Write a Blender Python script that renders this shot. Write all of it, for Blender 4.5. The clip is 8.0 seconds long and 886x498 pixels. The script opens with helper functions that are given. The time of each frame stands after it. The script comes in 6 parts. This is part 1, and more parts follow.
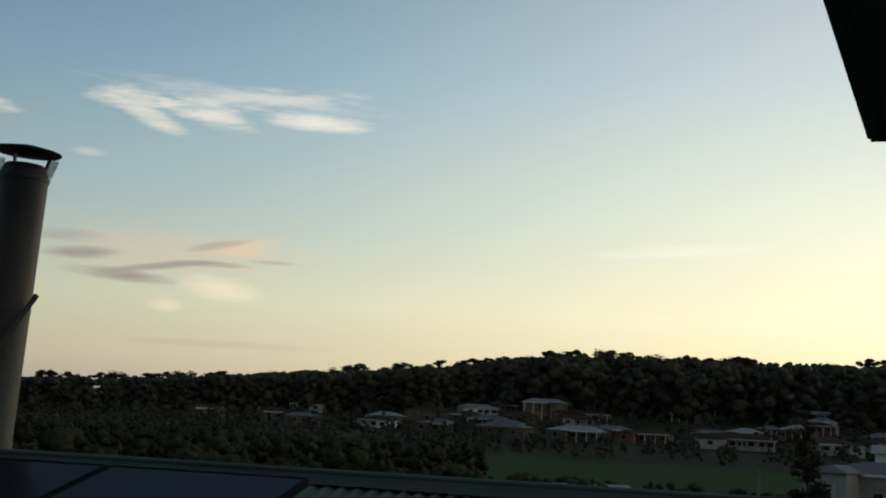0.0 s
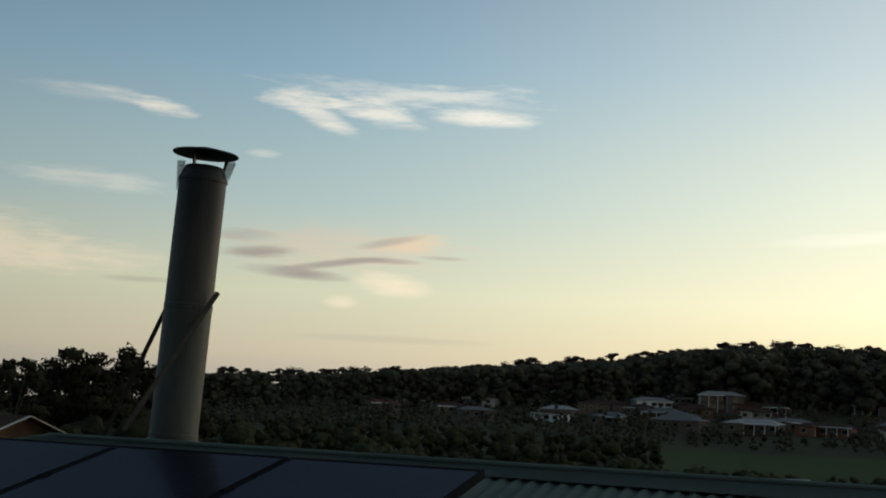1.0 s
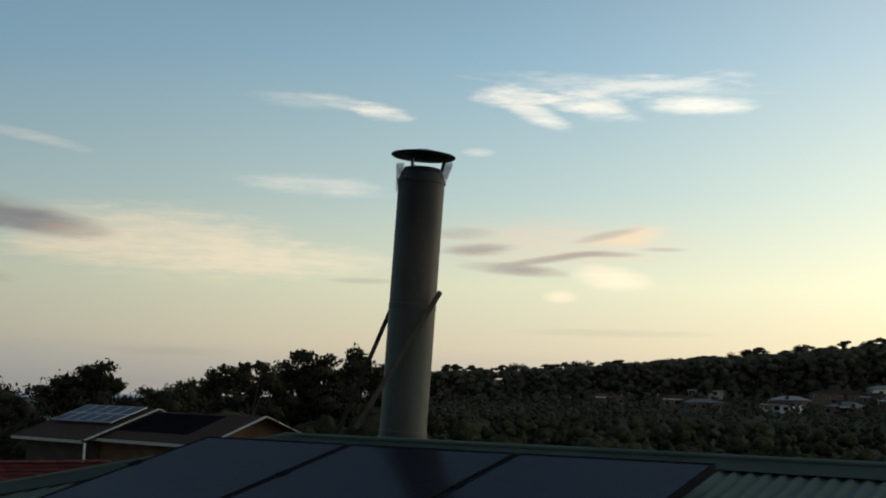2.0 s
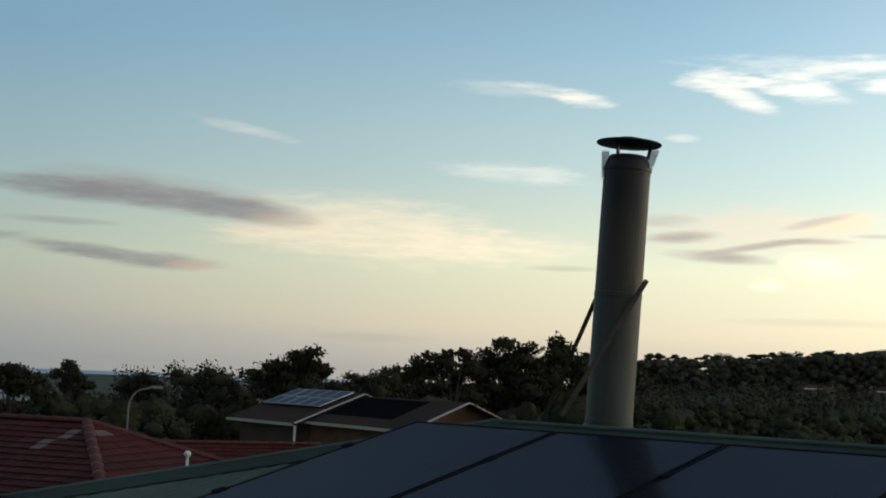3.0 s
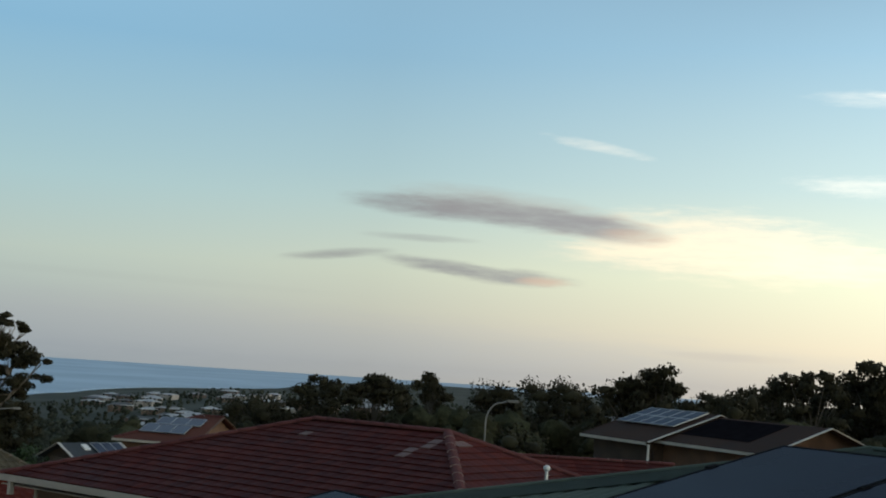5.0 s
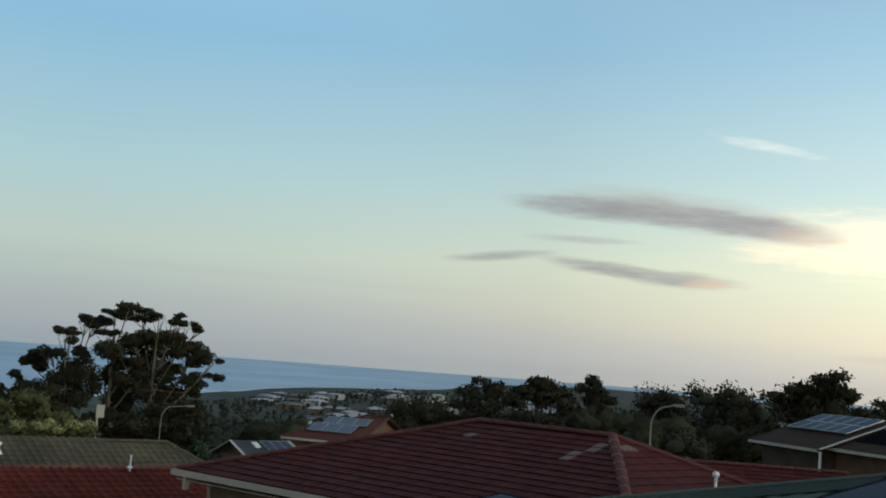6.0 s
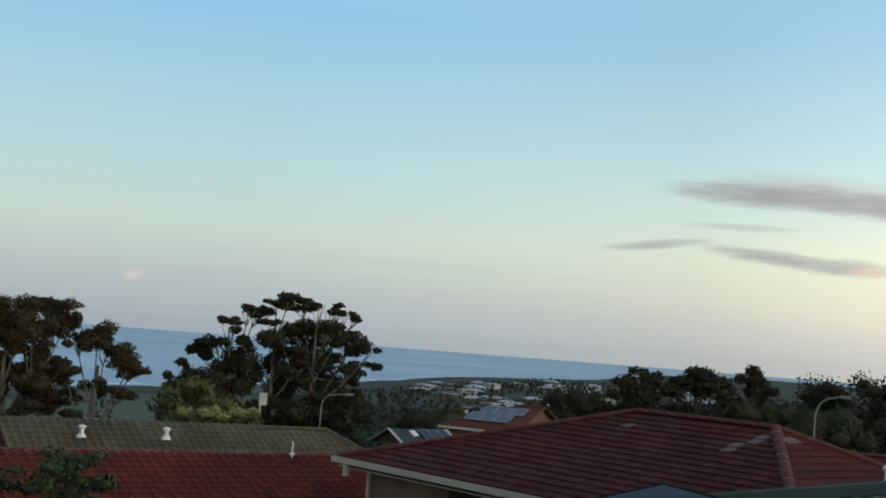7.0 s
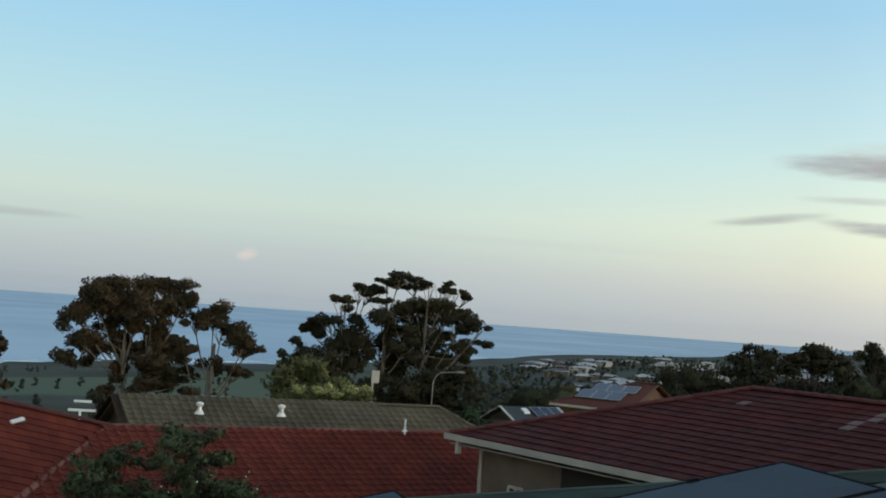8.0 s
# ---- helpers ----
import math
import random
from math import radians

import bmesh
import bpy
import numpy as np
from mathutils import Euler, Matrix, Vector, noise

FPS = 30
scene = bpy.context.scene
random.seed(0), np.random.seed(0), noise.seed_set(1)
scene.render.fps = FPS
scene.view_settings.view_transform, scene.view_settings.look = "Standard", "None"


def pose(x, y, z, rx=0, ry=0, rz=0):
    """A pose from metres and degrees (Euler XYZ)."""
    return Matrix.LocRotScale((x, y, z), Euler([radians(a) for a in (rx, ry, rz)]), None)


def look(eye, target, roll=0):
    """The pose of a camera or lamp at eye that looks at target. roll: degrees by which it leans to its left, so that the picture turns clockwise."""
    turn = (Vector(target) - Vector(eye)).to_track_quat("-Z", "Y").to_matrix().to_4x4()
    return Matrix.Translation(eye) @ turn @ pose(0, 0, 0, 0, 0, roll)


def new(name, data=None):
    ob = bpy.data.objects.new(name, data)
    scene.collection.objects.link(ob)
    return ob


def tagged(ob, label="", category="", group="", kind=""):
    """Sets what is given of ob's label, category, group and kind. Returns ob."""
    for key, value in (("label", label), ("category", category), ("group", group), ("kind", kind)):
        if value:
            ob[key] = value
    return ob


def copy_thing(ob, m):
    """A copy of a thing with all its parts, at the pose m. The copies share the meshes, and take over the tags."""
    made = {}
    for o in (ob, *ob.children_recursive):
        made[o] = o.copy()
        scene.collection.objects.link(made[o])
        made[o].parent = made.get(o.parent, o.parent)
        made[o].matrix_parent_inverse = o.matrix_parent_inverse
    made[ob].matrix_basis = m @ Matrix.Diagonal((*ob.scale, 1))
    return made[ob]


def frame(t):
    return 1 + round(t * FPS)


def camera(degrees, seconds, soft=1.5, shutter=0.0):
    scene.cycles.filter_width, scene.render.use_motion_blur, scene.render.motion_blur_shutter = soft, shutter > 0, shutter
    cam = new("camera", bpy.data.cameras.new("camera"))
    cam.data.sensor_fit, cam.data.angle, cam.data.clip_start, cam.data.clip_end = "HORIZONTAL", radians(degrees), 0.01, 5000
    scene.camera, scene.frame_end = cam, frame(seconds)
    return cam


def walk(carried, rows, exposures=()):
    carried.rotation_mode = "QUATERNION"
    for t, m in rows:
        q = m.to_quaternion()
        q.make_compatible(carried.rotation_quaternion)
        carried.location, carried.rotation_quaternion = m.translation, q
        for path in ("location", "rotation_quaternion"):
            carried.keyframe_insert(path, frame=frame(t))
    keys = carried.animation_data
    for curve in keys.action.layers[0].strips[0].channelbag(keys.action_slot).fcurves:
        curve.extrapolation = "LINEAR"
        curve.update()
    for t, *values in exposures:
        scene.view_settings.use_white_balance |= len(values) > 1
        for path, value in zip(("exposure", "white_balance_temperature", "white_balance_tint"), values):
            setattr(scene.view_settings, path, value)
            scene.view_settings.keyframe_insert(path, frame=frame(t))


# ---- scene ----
cam = camera(37.53, 8.0, soft=1.9)
PATH = [
    (0.0, look((0.005, -0.020, 5.008), (-0.0199, 9.9001, 6.2683), 2.85)),
    (0.5, look((0.007, -0.025, 5.006), (-0.5578, 9.8843, 6.2269), 3.16)),
    (1.0, look((-0.002, -0.012, 5.001), (-1.3163, 9.8338, 6.1544), 2.56)),
    (1.5, look((0.000, -0.000, 5.000), (-2.1875, 9.6982, 6.0771), 1.48)),
    (2.0, look((-0.009, -0.011, 5.001), (-2.9507, 9.4871, 6.0620), 1.37)),
    (3.5, look((-0.023, -0.067, 4.999), (-5.0507, 8.5322, 5.8795), 2.53)),
    (4.0, look((-0.032, -0.078, 5.000), (-5.6414, 8.1502, 5.9162), 2.89)),
    (5.5, look((-0.067, -0.108, 4.993), (-7.1164, 6.9298, 5.8762), 4.12)),
    (6.0, look((-0.081, -0.106, 4.997), (-7.5662, 6.4711, 5.8435), 4.30)),
    (6.5, look((-0.098, -0.103, 4.991), (-8.0125, 5.9572, 5.7876), 4.46)),
    (7.0, look((-0.116, -0.099, 4.988), (-8.3344, 5.5574, 5.6671), 4.41)),
    (7.5, look((-0.110, -0.110, 4.987), (-8.5312, 5.2570, 5.5173), 4.22)),
    (8.0, look((-0.152, -0.091, 4.981), (-8.8212, 4.8740, 5.4298), 4.14)),
]
EXPOSURES = [(0.0, -0.7), (1.5, -0.5), (3.5, 0.05), (5.5, 0.3), (6.5, 0.42), (8.0, 0.64)]
walk(cam, PATH, EXPOSURES)

# ---- sky, clouds and sun ----
SUN_AZ, SUN_EL = -48.0, 2.5          # degrees to the left of +y, degrees up


class Nodes:
    """Small shorthand for a node tree."""

    def __init__(self, tree):
        self.tree = tree
        tree.nodes.clear()

    def add(self, kind, **values):
        n = self.tree.nodes.new(kind)
        for key, value in values.items():
            n.inputs[key].default_value = value
        return n

    def link(self, a, b):
        self.tree.links.new(a, b)

    def math(self, op, a, b=None, c=None, clamp=False):
        n = self.tree.nodes.new("ShaderNodeMath")
        n.operation, n.use_clamp = op, clamp
        for i, v in enumerate((a, b, c)):
            if v is None:
                continue
            if isinstance(v, (int, float)):
                n.inputs[i].default_value = v
            else:
                self.link(v, n.inputs[i])
        return n.outputs[0]

    def smooth(self, v, lo, hi, a=0.0, b=1.0):
        n = self.tree.nodes.new("ShaderNodeMapRange")
        n.interpolation_type = "SMOOTHSTEP"
        for key, value in (("From Min", lo), ("From Max", hi), ("To Min", a), ("To Max", b)):
            n.inputs[key].default_value = value
        self.link(v, n.inputs["Value"])
        return n.outputs[0]

    def mix(self, f, a, b):
        n = self.tree.nodes.new("ShaderNodeMix")
        n.data_type = "RGBA"
        for i, v in ((0, f), (6, a), (7, b)):
            if isinstance(v, (int, float)):
                n.inputs[i].default_value = v
            elif isinstance(v, tuple):
                n.inputs[i].default_value = (*v, 1)
            else:
                self.link(v, n.inputs[i])
        return n.outputs[2]

    def ramp(self, v, stops):
        n = self.tree.nodes.new("ShaderNodeValToRGB")
        els = n.color_ramp.elements
        while len(els) < len(stops):
            els.new(0.5)
        for e, (pos, col) in zip(els, stops):
            e.position, e.color = pos, (*col, 1)
        self.link(v, n.inputs[0])
        return n.outputs[0]


def srgb(r, g, b):
    return tuple((c / 255 / 12.92) if c < 10 else ((c / 255 + 0.055) / 1.055) ** 2.4 for c in (r, g, b))


world = bpy.data.worlds.new("evening_sky")
scene.world = world
world.use_nodes = True
N = Nodes(world.node_tree)
coord = N.add("ShaderNodeTexCoord")
sep = N.add("ShaderNodeSeparateXYZ")
N.link(coord.outputs["Generated"], sep.inputs[0])
azim = N.math("MULTIPLY", N.math("ARCTAN2", N.math("MULTIPLY", sep.outputs[0], -1.0), sep.outputs[1]), 180 / math.pi)
elev = N.math("MULTIPLY", N.math("ARCSINE", sep.outputs[2]), 180 / math.pi)

nishita = N.add("ShaderNodeTexSky")
nishita.sky_type, nishita.sun_disc = "NISHITA", False
nishita.sun_elevation, nishita.sun_rotation = radians(SUN_EL), radians(-SUN_AZ)
nishita.altitude, nishita.air_density, nishita.dust_density, nishita.ozone_density = 50, 1.0, 1.6, 2.0
base = N.tree.nodes.new("ShaderNodeVectorMath")
base.operation = "SCALE"
base.inputs["Scale"].default_value = 0.10
N.link(nishita.outputs[0], base.inputs[0])

# evening gradient: elevation 0 to 90 degrees, towards the sun and away from it
up = N.math("DIVIDE", elev, 45.0, clamp=True)
toward = N.ramp(up, [(0.0, srgb(240, 212, 162)), (0.04, srgb(247, 230, 178)), (0.10, srgb(250, 245, 206)), (0.20, srgb(229, 235, 212)), (0.33, srgb(194, 208, 209)), (0.55, srgb(146, 164, 175)), (1.0, srgb(97, 110, 123))])
away = N.ramp(up, [(0.0, srgb(155, 171, 180)), (0.04, srgb(182, 198, 197)), (0.09, srgb(196, 216, 208)), (0.16, srgb(181, 218, 224)), (0.30, srgb(146, 200, 233)), (0.50, srgb(172, 218, 248)), (1.0, srgb(138, 160, 184))])
middle = N.ramp(up, [(0.0, srgb(184, 180, 170)), (0.04, srgb(218, 210, 184)), (0.10, srgb(222, 227, 198)), (0.19, srgb(184, 208, 207)), (0.32, srgb(145, 182, 202)), (0.52, srgb(92, 122, 150)), (1.0, srgb(82, 98, 114))])
right_part = N.smooth(azim, 18.0, -22.0)
left_part = N.smooth(azim, 20.0, 68.0)
sky = N.mix(left_part, N.mix(right_part, middle, toward), away)
sky = N.mix(0.10, sky, base.outputs[0])
# clouds: soft streaks, each with its own place, length and slant
warp = N.add("ShaderNodeCombineXYZ")
N.link(N.math("MULTIPLY", azim, 0.45), warp.inputs[0])
N.link(N.math("MULTIPLY", elev, 2.6), warp.inputs[1])
wisp = N.add("ShaderNodeTexNoise", Scale=1.2, Detail=7.0, Roughness=0.62)
N.link(warp.outputs[0], wisp.inputs["Vector"])
fray = N.math("MULTIPLY", N.math("SUBTRACT", wisp.outputs["Fac"], 0.5), 4.2)


def cloud(colour, az, el, half, high, slant=0.0, amount=0.8, rag=1.0):
    """A streak centred at az, el degrees; slant is its rise per degree to the left."""
    global sky
    dx = N.math("SUBTRACT", azim, az)
    dy = N.math("SUBTRACT", N.math("SUBTRACT", elev, el), N.math("MULTIPLY", dx, slant))
    r2 = N.math("ADD", N.math("POWER", N.math("DIVIDE", dx, half * 1.12), 2.0), N.math("POWER", N.math("DIVIDE", dy, high * 1.3), 2.0))
    d = N.math("MULTIPLY_ADD", fray, rag, N.math("SUBTRACT", 1.0, r2))
    sky = N.mix(N.smooth(d, -0.85, 1.7, 0.0, min(1.0, amount * 1.1)), sky, colour)


WHITE, CREAM, MAUVE, GREY, PINK = srgb(244, 242, 229), srgb(248, 236, 207), srgb(164, 157, 150), srgb(144, 146, 149), srgb(228, 205, 180)
# pale veil and bank in the middle
cloud(CREAM, 29.5, 6.0, 5.2, 1.05, 0.05, 0.7, 0.7)
cloud(CREAM, 24.5, 5.4, 4.0, 0.55, 0.0, 0.58, 0.7)
cloud(CREAM, 32.8, 5.7, 3.2, 0.5, -0.05, 0.55, 0.8)
cloud(WHITE, 23.0, 8.7, 2.8, 0.32, 0.04, 0.4, 1.0)
cloud(WHITE, 20.0, 12.0, 1.0, 0.24, 0.1, 0.75, 1.0)
cloud(WHITE, 21.6, 12.3, 1.6, 0.2, 0.13, 0.3, 1.1)
cloud(WHITE, 23.4, 12.4, 2.0, 0.25, 0.03, 0.25, 0.8)
cloud(WHITE, 35.0, 10.1, 1.8, 0.17, 0.17, 0.34, 0.9)
# bright wisps above the flue
cloud(WHITE, 14.1, 12.8, 1.5, 0.34, 0.05, 0.85, 0.9)
cloud(WHITE, 13.2, 12.05, 1.2, 0.32, 0.35, 0.8, 0.7)
cloud(WHITE, 10.8, 12.4, 1.6, 0.34, 0.18, 0.8, 0.9)
cloud(WHITE, 6.0, 12.4, 1.9, 0.28, 0.02, 0.9, 0.7)
cloud(WHITE, 8.6, 13.2, 3.6, 0.3, -0.09, 0.35, 1.1)
cloud(WHITE, 9.6, 13.3, 4.6, 0.34, 0.05, 0.3, 1.2)
cloud(WHITE, 15.7, 10.35, 0.6, 0.13, 0.0, 0.35, 0.6)
cloud(WHITE, -10.2, 7.5, 3.0, 0.2, -0.06, 0.35, 0.5)
# grey and pink streaks low beside the flue
cloud(PINK, 12.0, 6.4, 4.5, 0.75, 0.0, 0.45, 1.0)
cloud(srgb(243, 212, 174), 9.0, 6.75, 1.3, 0.3, -0.1, 0.6, 0.6)
cloud(MAUVE, 15.7, 6.1, 1.4, 0.2, -0.05, 0.95, 0.5)
cloud(MAUVE, 14.0, 5.25, 1.9, 0.2, 0.06, 1.0, 0.4)
cloud(MAUVE, 12.4, 5.75, 1.9, 0.13, -0.15, 0.95, 0.3)
cloud(MAUVE, 10.2, 5.98, 1.4, 0.1, 0.0, 0.7, 0.3)
cloud(MAUVE, 10.0, 6.8, 1.2, 0.14, -0.2, 0.6, 0.4)
cloud(MAUVE, 7.6, 6.2, 0.9, 0.07, 0.0, 0.5, 0.2)
cloud(MAUVE, 16.4, 6.8, 1.2, 0.2, 0.0, 0.45, 0.6)
cloud(CREAM, 9.8, 4.95, 1.4, 0.38, 0.12, 0.9, 0.5)
cloud(CREAM, 12.0, 4.1, 0.6, 0.2, 0.0, 0.7, 0.4)
cloud(MAUVE, 9.6, 2.55, 3.6, 0.13, 0.0, 0.22, 0.4)
cloud(MAUVE, 20.6, 4.6, 1.4, 0.1, 0.0, 0.4, 0.3)
# long grey bank and the streaks under it
cloud(GREY, 42.4, 7.05, 2.9, 0.34, 0.05, 0.9, 0.45)
cloud(MAUVE, 38.4, 7.25, 4.2, 0.5, 0.09, 0.55, 0.35)
cloud(GREY, 38.6, 6.95, 4.0, 0.42, 0.09, 0.95, 0.4)
cloud(GREY, 34.8, 6.6, 2.6, 0.42, 0.1, 0.9, 0.5)
cloud(GREY, 41.2, 4.48, 2.4, 0.24, 0.08, 0.85, 0.5)
cloud(GREY, 38.3, 4.2, 2.2, 0.26, 0.02, 0.75, 0.5)
cloud(GREY, 46.2, 4.75, 2.0, 0.16, -0.12, 0.65, 0.4)
cloud(srgb(214, 186, 162), 37.0, 4.1, 1.0, 0.16, 0.0, 0.6, 0.5)
cloud(srgb(206, 186, 164), 33.2, 6.35, 1.3, 0.2, 0.05, 0.5, 0.5)
cloud(GREY, 42.6, 5.7, 2.0, 0.13, 0.0, 0.4, 0.4)
cloud(MAUVE, 29.0, 1.3, 2.2, 0.14, 0.0, 0.25, 0.3)
# low haze over the sea
cloud(srgb(174, 181, 185), 62.0, 0.9, 30.0, 1.1, 0.0, 0.5, 0.25)
cloud(GREY, 79.0, 2.75, 2.4, 0.15, 0.0, 0.4, 0.3)
cloud(GREY, 57.0, 3.1, 9.0, 0.14, 0.01, 0.06, 0.4)
cloud(srgb(222, 204, 194), 68.7, 1.7, 0.38, 0.2, -0.2, 0.45, 0.5)

# the glow grows towards the sun
glow = N.ramp(N.math("DIVIDE", N.math("ADD", azim, 40.0), 130.0, clamp=True), [(0.0, (0.93, 0.93, 0.93)), (0.19, (0.79, 0.79, 0.79)), (0.31, (0.67, 0.67, 0.67)), (0.42, (0.56, 0.56, 0.56)), (0.54, (0.43, 0.43, 0.43)), (0.65, (0.33, 0.33, 0.33)), (0.8, (0.30, 0.30, 0.30)), (1.0, (0.30, 0.30, 0.30))])
behind = N.smooth(N.math("ABSOLUTE", N.math("SUBTRACT", azim, 5.0)), 85.0, 150.0, 1.0, 0.45)
near_sun = N.math("MULTIPLY", N.math("MULTIPLY", glow, 2.5), behind)
gain = N.tree.nodes.new("ShaderNodeVectorMath")
gain.operation = "SCALE"
N.link(sky, gain.inputs[0])
N.link(near_sun, gain.inputs["Scale"])
tint = N.tree.nodes.new("ShaderNodeVectorMath")
tint.operation = "MULTIPLY"
tint.inputs[1].default_value = (1.035, 1.0, 0.99)
N.link(gain.outputs[0], tint.inputs[0])
sky = tint.outputs[0]


background = N.add("ShaderNodeBackground", Strength=1.0)
N.link(sky, background.inputs[0])
out = N.add("ShaderNodeOutputWorld")
N.link(background.outputs[0], out.inputs[0])

sun = new("sun", bpy.data.lights.new("sun", "SUN"))
sun.data.energy, sun.data.angle, sun.data.color = 0.5, radians(10), (1.0, 0.78, 0.52)
_az, _el = radians(SUN_AZ), radians(SUN_EL)
sun.matrix_world = look((-900 * math.sin(_az), 900 * math.cos(_az), 900 * math.tan(_el) + 5), (0, 0, 5))

# ---- materials ----
def material(name, colour, rough=0.7, metal=0.0, vary=0.25, scale=3.0, fine=40.0, bump=0.15, spec=0.4, second=None, island=0.0, objrand=0.0, stretch=(1, 1, 1), bump_dist=0.01):
    """A surface with broad stains and fine grain; second: a colour that shows in the stains."""
    m = bpy.data.materials.new(name)
    m.use_nodes = True
    n = Nodes(m.node_tree)
    tc = n.add("ShaderNodeTexCoord")
    mp = n.add("ShaderNodeMapping")
    mp.inputs["Scale"].default_value = stretch
    n.link(tc.outputs["Object"], mp.inputs[0])
    big = n.add("ShaderNodeTexNoise", Scale=scale, Detail=5.0, Roughness=0.6)
    small = n.add("ShaderNodeTexNoise", Scale=fine, Detail=3.0)
    for t in (big, small):
        n.link(mp.outputs[0], t.inputs["Vector"])
    dark = tuple(c * (1 - vary) for c in colour)
    light = tuple(min(1, c * (1 + vary)) for c in colour)
    col = n.mix(n.smooth(big.outputs["Fac"], 0.3, 0.7), dark, second or light)
    col = n.mix(n.math("MULTIPLY", n.smooth(small.outputs["Fac"], 0.35, 0.75), vary * 0.8), col, light)
    if island or objrand:
        src = n.add("ShaderNodeNewGeometry").outputs["Random Per Island"] if island else n.add("ShaderNodeObjectInfo").outputs["Random"]
        k = island or objrand
        hsv = n.add("ShaderNodeHueSaturation")
        n.link(col, hsv.inputs["Color"])
        n.link(n.math("MULTIPLY_ADD", src, 2 * k, 1 - k), hsv.inputs["Value"])
        n.link(n.math("MULTIPLY_ADD", src, 0.03 * k, 0.5 - 0.015 * k), hsv.inputs["Hue"])
        col = hsv.outputs[0]
    b = n.add("ShaderNodeBsdfPrincipled", Roughness=rough, Metallic=metal)
    b.inputs["Specular IOR Level"].default_value = spec
    n.link(col, b.inputs["Base Color"])
    n.link(n.smooth(big.outputs["Fac"], 0.2, 0.8, max(0.02, rough - 0.12), min(1, rough + 0.12)), b.inputs["Roughness"])
    if bump:
        bp = n.add("ShaderNodeBump", Strength=bump, Distance=bump_dist)
        n.link(small.outputs["Fac"], bp.inputs["Height"])
        n.link(bp.outputs[0], b.inputs["Normal"])
    o = n.add("ShaderNodeOutputMaterial")
    n.link(b.outputs[0], o.inputs[0])
    return m


